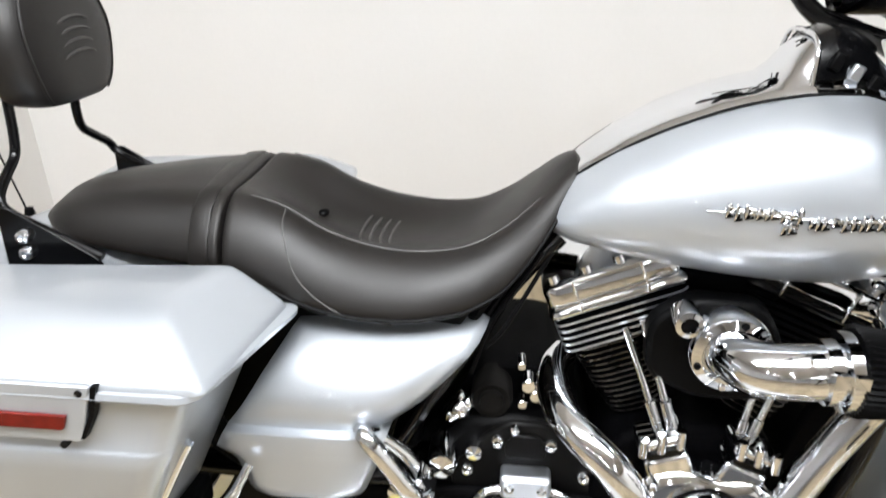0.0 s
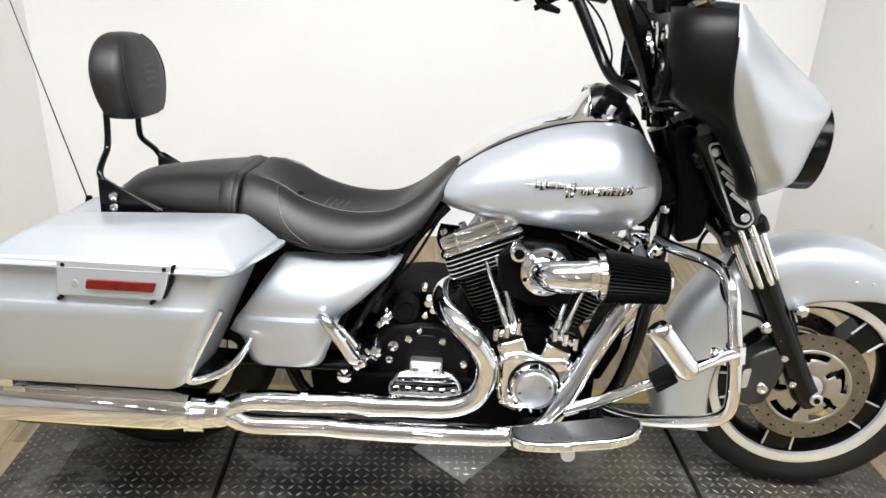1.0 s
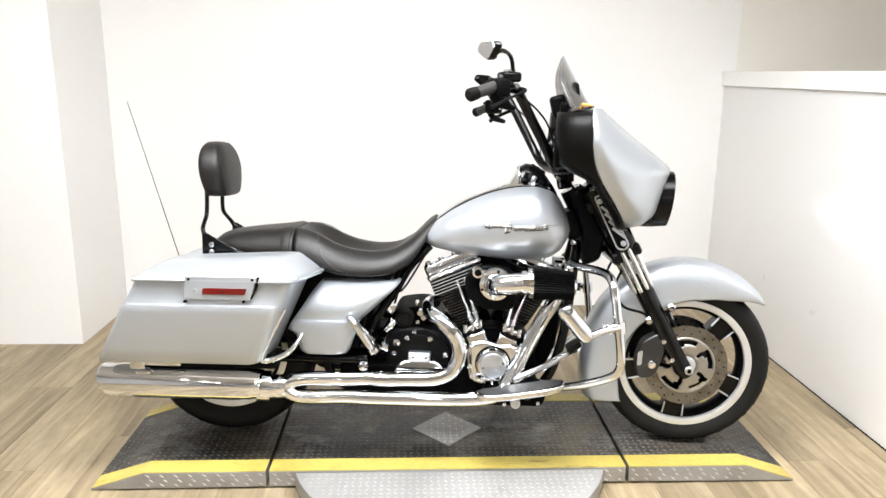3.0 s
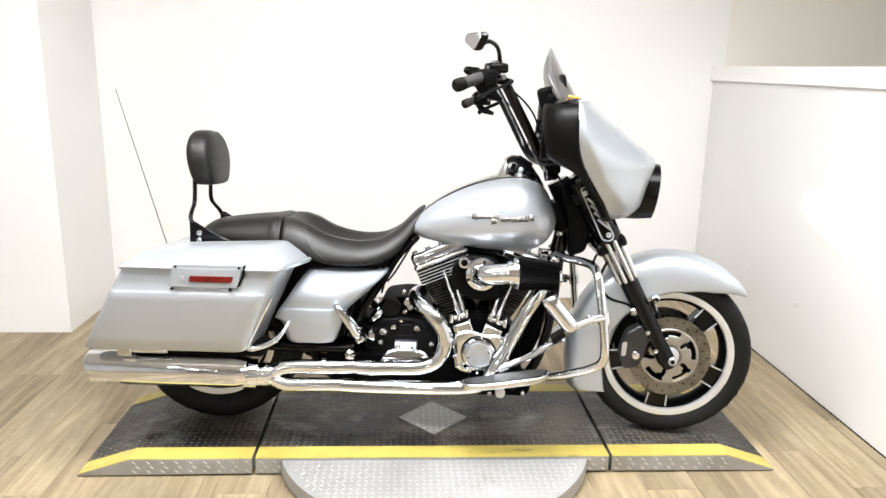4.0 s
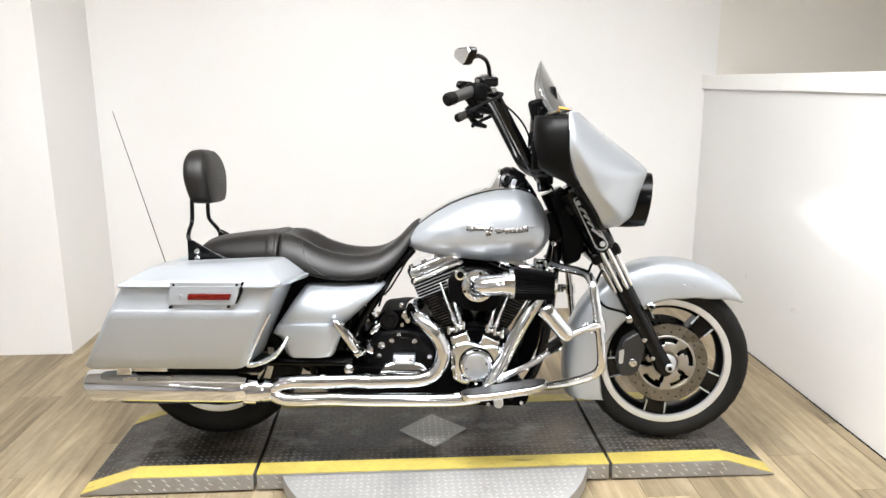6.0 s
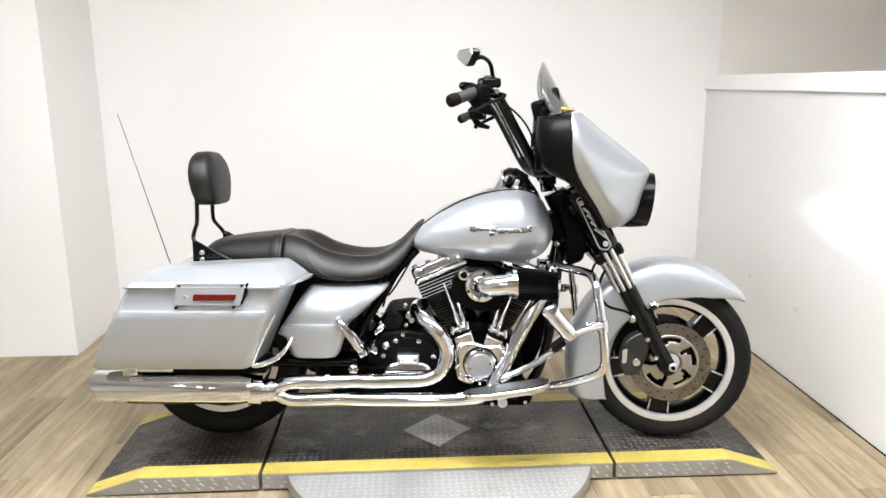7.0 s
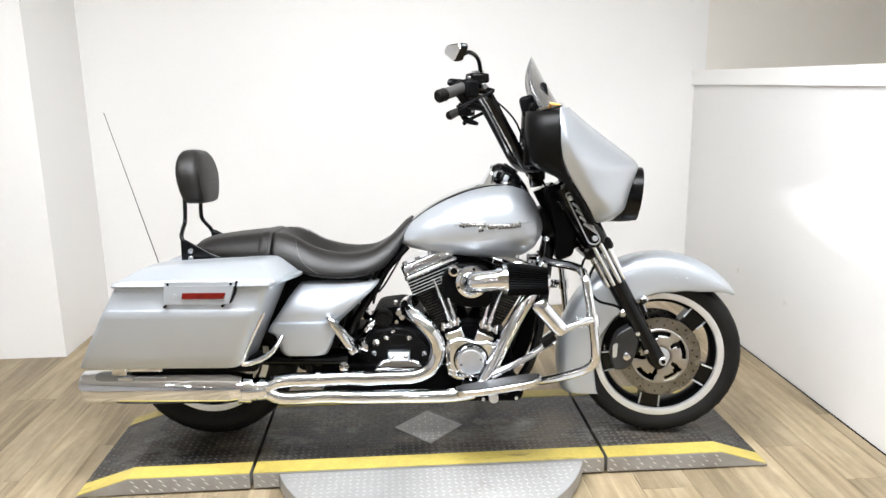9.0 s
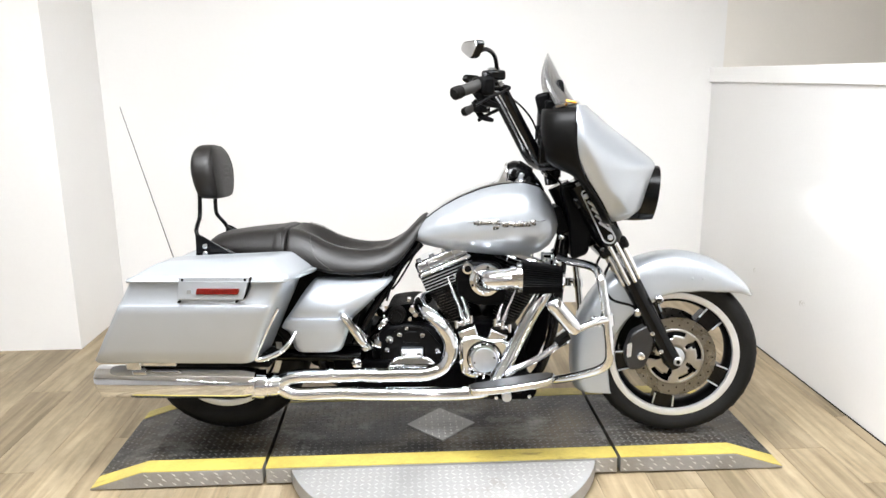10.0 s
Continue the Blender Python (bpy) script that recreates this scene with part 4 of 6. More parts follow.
for ob in list(bike.children):
    if ob.name.split(".")[0] in ("front_wheel", "front_fender", "fork_leg", "brake_caliper", "fairing", "inner_fairing", "headlight", "windshield", "windshield_trim", "dash_pod", "handlebar"):
        ob.matrix_local = STEER

# ---- fuel tank ----
TU = (-0.930, -0.915, -0.885, -0.830, -0.760, -0.680, -0.600, -0.530, -0.475, -0.438, -0.418, -0.408)
T_TOP = (0.752, 0.776, 0.808, 0.853, 0.894, 0.927, 0.946, 0.949, 0.931, 0.888, 0.841, 0.800)
T_BOT = (0.738, 0.720, 0.706, 0.694, 0.683, 0.673, 0.666, 0.666, 0.678, 0.704, 0.740, 0.775)
T_HALF = (0.060, 0.096, 0.122, 0.152, 0.178, 0.195, 0.203, 0.203, 0.191, 0.166, 0.134, 0.094)


def tank_point(u, a):
    t, b, h = (float(np.interp(u, TU, q)) for q in (T_TOP, T_BOT, T_HALF))
    c, s = math.cos(a), math.sin(a)
    mid = b + 0.47 * (t - b)
    half = (t - mid) if s > 0 else (mid - b)
    return (u, h * math.copysign(abs(c) ** 0.86, c), mid + half * math.copysign(abs(s) ** 0.86, s))


bm = bmesh.new()
us = curve_points([(u, 0, 0) for u in TU], 3)
skin(bm, [[tank_point(p.x, 2 * math.pi * k / 40) for k in range(40)] for p in us])
tank = part("fuel_tank", bm, SILVER, bike, "silver painted teardrop fuel tank", sharp=80, sub=1)
for s in (-1, 1):
    # plain chrome shapes in place of the maker's badge
    bm = bmesh.new()

    def on_tank(u, w, out):
        t, b, h = (float(np.interp(u, TU, q)) for q in (T_TOP, T_BOT, T_HALF))
        mid = b + 0.47 * (t - b)
        k = min(0.98, abs(w - mid) / ((t - mid) if w > mid else (mid - b)))
        return Vector((u, s * (h * (1 - k ** 2.3) ** 0.43 + out), w))

    tube(bm, [on_tank(-0.730, 0.806, 0.002), on_tank(-0.69, 0.807, 0.002), on_tank(-0.59, 0.806, 0.002), on_tank(-0.50, 0.809, 0.002), on_tank(-0.462, 0.813, 0.002)], [0.0008, 0.0016, 0.0016, 0.0014, 0.0008], 8, 4)
    rnd = random.Random(5)
    dark = bmesh.new()
    for row, u0, u1, w0 in ((0, -0.708, -0.618, 0.8085), (1, -0.642, -0.622, 0.7930), (2, -0.612, -0.500, 0.8010)):
        tube(bm, [on_tank(u0 + (u1 - u0) * f, w0 + (0.06 * (u1 - u0) * f if row == 2 else 0), -0.0022) for f in (0, 0.35, 0.7, 1)], [0.003, 0.0052, 0.0052, 0.003], 8, 3)
        u = u0
        while u < u1:
            wid = 0.005 + 0.006 * rnd.random()
            hgt = 0.0060 + 0.0045 * rnd.random()
            base_w = w0 + 0.003 * (rnd.random() - 0.5) + (0.06 * (u - u0) if row == 2 else 0)
            lean = 0.002 * rnd.random()
            tube(bm, [on_tank(u, base_w - hgt, 0.002), on_tank(u + lean, base_w, 0.0035), on_tank(u + 2 * lean, base_w + hgt, 0.002)], [0.0016, 0.0030, 0.0018], 6, 2)
            tube(bm, [on_tank(u, base_w + 0.5 * hgt, 0.002), on_tank(u + wid, base_w + 0.3 * hgt, 0.002)], [0.0018, 0.0014], 6, 1, False)
            tube(dark, [on_tank(u + 0.003, base_w - hgt, 0.0004), on_tank(u + 0.004, base_w + hgt * 0.7, 0.0004)], [0.0030, 0.0030], 5, 1, False)
            tube(dark, [on_tank(u, base_w - hgt - 0.001, 0.0004), on_tank(u + wid, base_w - hgt * 0.8, 0.0004)], [0.0018, 0.0018], 5, 1, False)
            u += wid + 0.002
    part("emblem_shading", dark, PLASTIC, tank, "black ground of the emblem")
    part("tank_emblem", bm, CHROME, tank, "chrome emblem on black ground", bevel=0.001)
    bm = bmesh.new()
    pts = [tank_point(u, radians(90 - s * 24)) for u in (-0.905, -0.86, -0.78, -0.68, -0.58, -0.50, -0.455)]
    tube(bm, [Vector(p) + Vector((0, 0, 0.001)) for p in pts], 0.0022, 6, 4)
    part("pin_line", bm, PLASTIC, tank, "thin dark console gasket")

# console on the tank: a chrome saddle between the gaskets with a raised instrument pod
def console_ring(u, crest, h, grow=0.0):
    edge = abs(tank_point(u, radians(66))[1]) - 0.002
    ring = []
    t, b, hw = (float(np.interp(u, TU, q)) for q in (T_TOP, T_BOT, T_HALF))
    mid = b + 0.47 * (t - b)
    for v in np.linspace(-edge, edge, 21):
        k = min(0.97, abs(v) / hw) ** (1 / 0.86)
        skin_w = mid + (t - mid) * (1 - k * k) ** 0.43
        hump = max(0.0, crest - t - 0.004) * max(0.0, 1 - (abs(v) / h) ** 3.2) ** 0.7 if abs(v) < h else 0.0
        rim = min(1.0, (edge - abs(v)) / 0.008)
        ring.append((u, v, skin_w + 0.006 * rim - 0.001 + hump + grow))
    return ring + [(u, edge * 0.6, mid), (u, -edge * 0.6, mid)]


CONS = ((-0.912, 0.786, 0.030), (-0.895, 0.803, 0.040), (-0.867, 0.826, 0.062), (-0.815, 0.861, 0.080), (-0.763, 0.892, 0.088), (-0.70, 0.921, 0.090), (-0.654, 0.933, 0.086), (-0.628, 0.942, 0.080), (-0.616, 0.958, 0.076), (-0.600, 0.984, 0.074), (-0.585, 0.999, 0.072), (-0.565, 1.009, 0.070), (-0.55, 1.008, 0.068), (-0.53, 1.000, 0.066), (-0.508, 0.984, 0.064), (-0.490, 0.966, 0.062), (-0.470, 0.938, 0.058), (-0.455, 0.912, 0.054))
bm = bmesh.new()
skin(bm, [console_ring(*q) for q in CONS])
console = part("tank_console", bm, CHROME, bike, "chrome tank console with instrument pod", sharp=60)
bm = bmesh.new()
face = []
for u, crest, h in CONS[10:]:
    ring = [p for p in console_ring(u, crest, h, 0.0022) if p[2] > float(np.interp(u, TU, T_TOP)) + 0.006 and abs(p[1]) <= h + 0.004]
    lo = min(p[1] for p in ring) if ring else -0.05
    base = float(np.interp(u, TU, T_TOP))
    pts = []
    for v in np.linspace(-h - 0.003, h + 0.003, 15):
        q = max(0.0, 1 - (abs(v) / (h + 0.0031)) ** 3.2) ** 0.7
        pts.append((u, v, base + 0.004 + max(0.0, crest - base) * q))
    face.append(pts + [(u, 0.02, base - 0.02), (u, -0.02, base - 0.02)])
skin(bm, face)
part("instrument_face", bm, GLOSS, console, "black instrument face and switches", sharp=50)
for s in (-1, 1):
    bm = bmesh.new()
    tube(bm, [(u - 0.003, v * s, w + 0.002) for u, v, w in ((-0.585, 0.0, 1.004), (-0.585, 0.045, 0.999), (-0.586, 0.066, 0.982), (-0.588, 0.074, 0.955), (-0.590, 0.078, 0.938))], 0.0035, 8, 4)
    part("instrument_bezel", bm, CHROME, console, "chrome bezel")
    for k in range(3):
        bm = bmesh.new()
        box(bm, (-0.565 + 0.026 * k, s * 0.071, 0.974 - 0.014 * k), (0.016, 0.010, 0.022), turn_v(24))
        part("console_switch", bm, SATIN if k == 1 else PLASTIC, console, bevel=0.003)
bm = bmesh.new()
tn = Matrix.Translation((-0.520, 0, 0.990)) @ turn_v(32)
bmesh.ops.create_cone(bm, cap_ends=True, segments=28, radius1=0.034, radius2=0.029, depth=0.020, matrix=tn)
part("ignition_dial", bm, PLASTIC, console, "black ignition dial", bevel=0.003)
bm = bmesh.new()
box(bm, (-0.405, -0.02, 0.80), (0.055, 0.15, 0.10), turn_v(-25))
part("horn_housing", bm, PLASTIC, neck, "black housing behind the fork", bevel=0.012)

# ---- seat ----
SU = (-1.690, -1.676, -1.625, -1.520, -1.440, -1.386, -1.345, -1.290, -1.235, -1.170, -1.100, -1.030, -0.975, -0.930, -0.900, -0.876)
S_TOP = (0.716, 0.740, 0.760, 0.774, 0.781, 0.782, 0.766, 0.720, 0.688, 0.676, 0.676, 0.693, 0.737, 0.786, 0.817, 0.829)
S_CREST = (0.712, 0.733, 0.750, 0.765, 0.773, 0.778, 0.779, 0.764, 0.731, 0.710, 0.702, 0.709, 0.738, 0.776, 0.806, 0.820)
S_LOW = (0.712, 0.702, 0.692, 0.683, 0.680, 0.678, 0.668, 0.644, 0.627, 0.619, 0.617, 0.624, 0.648, 0.705, 0.757, 0.800)
S_HALF = (0.050, 0.086, 0.122, 0.148, 0.164, 0.178, 0.186, 0.192, 0.198, 0.200, 0.194, 0.175, 0.150, 0.124, 0.095, 0.058)


def softened(u, q):
    """A table's value at u, with its corners rounded off."""
    return float(np.mean(np.interp([u - 0.014, u - 0.007, u, u + 0.007, u + 0.014], SU, q)))


def seat_ring(u, grow=0.0):
    t, c, l, h = (softened(u, q) for q in (S_TOP, S_CREST, S_LOW, S_HALF))
    h += grow
    half = [(0, t), (0.24 * h, t - 0.16 * (t - c)), (0.45 * h, c + 0.30 * (t - c)), (0.60 * h, c + 0.001), (0.80 * h, c - 0.16 * (c - l)), (0.96 * h, c - 0.55 * (c - l)), (1.0 * h, l + 0.14 * (c - l)), (0.96 * h, l), (0.6 * h, l + 0.004)]
    ring = [(u, -v, w + grow * (1 if w > (t + l) / 2 else -1)) for v, w in half] + [(u, 0, l + 0.004)] + [(u, v, w + grow * (1 if w > (t + l) / 2 else -1)) for v, w in half[:0:-1]]
    return ring


bm = bmesh.new()
us = [p.x for p in curve_points([(u, 0, 0) for u in SU[:6]], 3)]
skin(bm, [seat_ring(u) for u in us] + [seat_ring(-1.376, 0.0), seat_ring(-1.373, -0.006)])
seat = part("pillion_seat", bm, LEATHER, bike, "black vinyl pillion seat", sharp=80, sub=1)
bm = bmesh.new()
us = [-1.3725, -1.366] + [p.x for p in curve_points([(u, 0, 0) for u in SU[6:]], 3)]
skin(bm, [seat_ring(u) for u in us])
rider = part("rider_seat", bm, LEATHER, bike, "black vinyl bucket rider seat", sharp=80, sub=1)
bm = bmesh.new()
skin(bm, [seat_ring(u, g) for u, g in ((-1.419, 0.0), (-1.416, 0.0014), (-1.392, 0.0014), (-1.389, 0.0))])
part("seat_strap", bm, LEATHER, seat, "smooth black strap across the seat", sharp=50)
bm = bmesh.new()
tube(bm, [seat_ring(u, -0.001)[6] for u in us[1:-1]], 0.0025, 6, 2)
tube(bm, [seat_ring(u, -0.001)[-6] for u in us[1:-1]], 0.0025, 6, 2)
part("seat_piping", bm, PLASTIC, rider, "black seat piping")
for s in (-1, 1):
    bm = bmesh.new()
    tube(bm, [Vector(seat_ring(u, -0.0022)[3 if s < 0 else -3]) for u in (-1.34, -1.29, -1.235, -1.17, -1.10, -1.03, -0.975, -0.93)], 0.0012, 6, 5)
    tube(bm, [Vector(seat_ring(u, -0.0022)[k if s < 0 else -k]) for u, k in ((-1.29, 3), (-1.285, 4), (-1.26, 5), (-1.20, 6), (-1.13, 7))], 0.0012, 6, 5)
    part("seat_stitching", bm, STITCH, rider, "grey stitched seam")
bm = bmesh.new()
for k in range(4):
    u = -1.205 + 0.0155 * k
    pl = [(u + 0.010 * (abs(v) / 0.06) ** 2, v, softened(u, S_TOP) + 0.16 * (softened(u, S_CREST) - softened(u, S_TOP)) * abs(v) / (0.24 * softened(u, S_HALF)) + 0.0008) for v in (-0.05, -0.025, 0, 0.025, 0.05)]
    tube(bm, pl, 0.0026, 6, 4)
part("seat_pleats", bm, STITCH, rider, "stitched seat pleats")
bm = bmesh.new()
bmesh.ops.create_uvsphere(bm, u_segments=14, v_segments=8, radius=0.011, matrix=Matrix.Translation((-1.268, 0.008, 0.7095)) @ Matrix.Diagonal((0.8, 1, 0.5, 1)))
part("seat_button", bm, PLASTIC, rider, "black seat button")
for q in rider.data.vertices:
    far = math.hypot((q.co.x + 1.268) / 1.4, q.co.y - 0.008)
    if q.co.z > 0.68 and far < 0.10:
        q.co.z -= 0.007 * (1 - far / 0.10) ** 2

# ---- backrest ----
bm = bmesh.new()
PW = (0.880, 0.887, 0.91, 0.95, 0.99, 1.03, 1.055, 1.070, 1.077)
P_HALF = (0.074, 0.094, 0.114, 0.130, 0.135, 0.118, 0.092, 0.064, 0.034)
P_DEEP = (0.030, 0.038, 0.043, 0.046, 0.047, 0.043, 0.036, 0.026, 0.012)
rings = []
for w, h, d in zip(PW, P_HALF, P_DEEP):
    uc = -1.668 - 0.10 * (w - 0.88)
    rings.append([(uc + d * math.copysign(abs(math.cos(a)) ** 0.5, math.cos(a)) + 0.008 * (1 if math.cos(a) > 0 else 0) * abs(math.cos(a)), h * math.copysign(abs(math.sin(a)) ** 0.62, math.sin(a)), w) for a in (2 * math.pi * k / 28 for k in range(28))])
skin(bm, rings)
pad = part("backrest_pad", bm, LEATHER, bike, "black padded vinyl passenger backrest", sharp=80, sub=1)
bm = bmesh.new()
for k in range(4):
    w = 0.955 + 0.016 * k
    uf = -1.668 - 0.10 * (w - 0.88) + 0.0540
    tube(bm, [(uf - 0.004, -0.052, w - 0.012), (uf + 0.0005, -0.02, w), (uf + 0.0005, 0.02, w), (uf - 0.004, 0.052, w - 0.012)], 0.0022, 6, 4)
part("pad_pleats", bm, STITCH, pad, "stitched pleats")
for s in (-1, 1):
    bm = bmesh.new()
    aa = s * radians(47)
    seam = []
    for w, h, d in zip(PW[1:-1], P_HALF[1:-1], P_DEEP[1:-1]):
        uc = -1.668 - 0.10 * (w - 0.88)
        seam.append((uc + (d * abs(math.cos(aa)) ** 0.5 + 0.008 * abs(math.cos(aa))) * 0.99, 0.99 * h * math.copysign(abs(math.sin(aa)) ** 0.62, aa), w))
    tube(bm, seam, 0.0022, 6, 4)
    part("pad_seam", bm, LEATHER, pad)
bm = bmesh.new()
sis = [(-1.550, 0.158, 0.690), (-1.635, 0.158, 0.730), (-1.678, 0.158, 0.752), (-1.691, 0.152, 0.772), (-1.697, 0.120, 0.794), (-1.699, 0.092, 0.814), (-1.699, 0.084, 0.84), (-1.698, 0.083, 0.88), (-1.698, 0.082, 0.93)]
for s in (-1, 1):
    bm = bmesh.new()
    tube(bm, [(u, s * v, w) for u, v, w in sis], 0.0075, 10, 5)
    bar_s = part("backrest_bar", bm, GLOSS, bike, "black backrest upright")
    bm = bmesh.new()
    plate(bm, rounded([(-1.690, 0.762), (-1.673, 0.762), (-1.555, 0.693), (-1.545, 0.678), (-1.690, 0.672)], 0.006), s * 0.162, s * 0.168)
    part("backrest_bracket", bm, GLOSS, bar_s, "black side bracket", bevel=0.002)
    for w in (0.722, 0.697):
        bolt("bracket_bolt", (-1.654, s * 0.168, w), 0.011, s * 0.011, bar_s)

# ---- rear fender and tail ----
bm = bmesh.new()
rings = []
for a in np.linspace(25, 205, 40):
    c, sn = math.cos(radians(a)), math.sin(radians(a))
    rt = float(np.interp(a, (25, 60, 90, 130, 170, 205), (0.355, 0.365, 0.385, 0.378, 0.372, 0.380)))
    hw = 0.112
    half = [(-hw, rt - 0.14), (-hw, rt - 0.07), (-hw * 0.96, rt - 0.03), (-hw * 0.75, rt - 0.010), (-hw * 0.4, rt - 0.002), (0, rt)]
    sec = half + [(-v, r) for v, r in half[-2::-1]]
    rings.append([(RW + r * c, v, R_REAR + r * sn) for v, r in sec])
skin(bm, rings, False, False)
rf = part("rear_fender", bm, SILVER, bike, "silver painted rear fender", sharp=70, thick=0.004)
bm = bmesh.new()
box(bm, (-1.99, 0, 0.50), (0.04, 0.10, 0.07))
part("tail_lamp", bm, RED, rf, "red tail lamp", bevel=0.015)
for s in (-1, 1):
    bm = bmesh.new()
    lathe(bm, [(1e-4, -0.035), (0.02, -0.03), (0.03, -0.012), (0.03, 0.03), (0.015, 0.045), (1e-4, 0.046)], (-1.87, s * 0.165, 0.585), "u", 20)
    part("turn_signal", bm, RED, rf, "red rear turn signal")
    bm = bmesh.new()
    rod(bm, (-1.87, s * 0.10, 0.57), (-1.87, s * 0.155, 0.585), 0.008)
    part("signal_stalk", bm, CHROME, rf)
bm = bmesh.new()
tube(bm, [(-1.918, 0.22, 0.585), (-1.938, 0.225, 0.64), (-2.130, 0.26, 1.228)], [0.0022, 0.002, 0.0012], 8, 4)
ant = part("antenna", bm, PLASTIC, bike, "thin black whip antenna")
bm = bmesh.new()
lathe(bm, [(1e-4, 0.03), (0.008, 0.028), (0.014, 0.0), (0.014, -0.02)], (-1.920, 0.22, 0.585), "w", 14)
part("antenna_base", bm, PLASTIC, ant)
bm = bmesh.new()
rod(bm, (-1.918, 0.22, 0.57), (-1.86, 0.11, 0.60), 0.006)
part("antenna_bracket", bm, PLASTIC, ant)

# ---- saddlebags ----
for s in (-1, 1):
    side = "saddlebag"
    vi, vo = s * 0.205, s * 0.430

    def bag_ring(w, grow=0.0, inset=0.0, lean=0.035):
        """The bag's outline from above at height w."""
        f = (w - 0.379) / 0.265
        ur, uf = -1.968 + 0.146 * f - grow, -1.378 + 0.117 * f + grow
        out = abs(vo) - inset - 0.012 * max(0.0, f - 0.6) - 0.046 * max(0.0, 0.8 - f) ** 1.3 + grow
        ring = rounded([(ur + 0.01, s * (abs(vi) - grow)), (ur, s * out), (uf - 0.058, s * out), (uf - lean, s * (abs(vi) - grow))], 0.030, 5)
        return [(u, v, w) for u, v in ring]

    bm = bmesh.new()
    skin(bm, [bag_ring(0.358, -0.016, 0), bag_ring(0.361, -0.006, 0), bag_ring(0.369, 0, 0), bag_ring(0.41, 0, 0), bag_ring(0.45, 0, 0), bag_ring(0.535, 0, 0), bag_ring(0.560, 0, 0.000), bag_ring(0.564, 0, 0.0025), bag_ring(0.568, 0, 0.005), bag_ring(0.60, 0, 0.006), bag_ring(0.636, 0, 0.006)])
    bag = part(side, bm, SILVER, bike, "silver painted hard saddlebag", sharp=50)
    bm = bmesh.new()
    skin(bm, [bag_ring(0.6365, -0.004, 0.004, 0.0), bag_ring(0.638, 0.008, 0.004, 0.0), bag_ring(0.644, 0.012, 0.003, 0.0), bag_ring(0.651, 0.010, 0.003, 0.0), bag_ring(0.654, 0.003, 0.004, 0.0)])
    part("bag_rail", bm, SILVER, bag, "silver lid flange", sharp=50)
    bm = bmesh.new()

    def lid_ring(w, ur, uf, out, vin):
        ring = rounded([(ur, s * vin), (ur, s * out), (uf - 0.034, s * out), (uf, s * vin)], 0.014, 5)
        k = (w - 0.652) / 0.058
        # the lid falls off towards the tail
        return [(u, v, w - max(0.0, (-1.60 - u)) * 0.13 * k) for u, v in ring]

    skin(bm, [lid_ring(0.652, -1.812, -1.266, 0.428, 0.205), lid_ring(0.658, -1.810, -1.268, 0.427, 0.205), lid_ring(0.663, -1.807, -1.273, 0.424, 0.205), lid_ring(0.667, -1.803, -1.278, 0.417, 0.205), lid_ring(0.698, -1.774, -1.319, 0.3655, 0.205), lid_ring(0.704, -1.767, -1.328, 0.354, 0.205), lid_ring(0.7080, -1.758, -1.336, 0.342, 0.206), lid_ring(0.7092, -1.748, -1.346, 0.332, 0.210), lid_ring(0.7100, -1.738, -1.356, 0.322, 0.214)])
    part("bag_lid", bm, SILVER, bag, "silver saddlebag lid", sharp=50)
    # latch plate with reflector
    vp = s * (0.4335)
    bm = bmesh.new()
    plate(bm, rounded([(-1.660, 0.585), (-1.652, 0.660), (-1.424, 0.660), (-1.445, 0.585)], 0.006), s * 0.420, vp)
    part("latch_plate", bm, SILVER, bag, "silver latch plate", bevel=0.002)
    bm = bmesh.new()
    plate(bm, rounded([(-1.598, 0.603), (-1.594, 0.623), (-1.455, 0.623), (-1.462, 0.603)], 0.004), vp, s * 0.4385)
    part("reflector", bm, RED, bag, "red reflector strip", bevel=0.0015)
    bm = bmesh.new()
    disc(bm, (-1.620, vp, 0.612), 0.0075, s * 0.0015, "v", 18)
    part("bag_lock", bm, SATIN, bag, "round key lock")
    for u, w in ((-1.640, 0.650), (-1.438, 0.651), (-1.655, 0.578), (-1.468, 0.580)):
        bm = bmesh.new()
        disc(bm, (u, s * 0.424, w), 0.0045, s * 0.0115, "v", 12)
        part("rubber_bumper", bm, RUBBER, bag)
    # black sliver drawn for the shadow at the latch plate's front edge
    bm = bmesh.new()
    plate(bm, [(-1.423, 0.660), (-1.416, 0.661), (-1.425, 0.622), (-1.441, 0.590), (-1.446, 0.590), (-1.431, 0.622)], s * 0.4225, s * 0.434)
    part("latch_gap", bm, PLASTIC, bag)
    # chrome guard rail in front of the bag
    bm = bmesh.new()
    tube(bm, [(-1.352, s * 0.372, 0.545), (-1.392, s * 0.368, 0.47), (-1.432, s * 0.360, 0.392), (-1.436, s * 0.350, 0.366), (-1.412, s * 0.340, 0.364), (-1.366, s * 0.325, 0.380), (-1.335, s * 0.31, 0.408), (-1.318, s * 0.28, 0.440)], [0.006, 0.008, 0.0095, 0.0095, 0.009, 0.009, 0.008, 0.006], 12, 5)
    part("saddlebag_guard", bm, CHROME, bike, "chrome saddlebag guard rail")

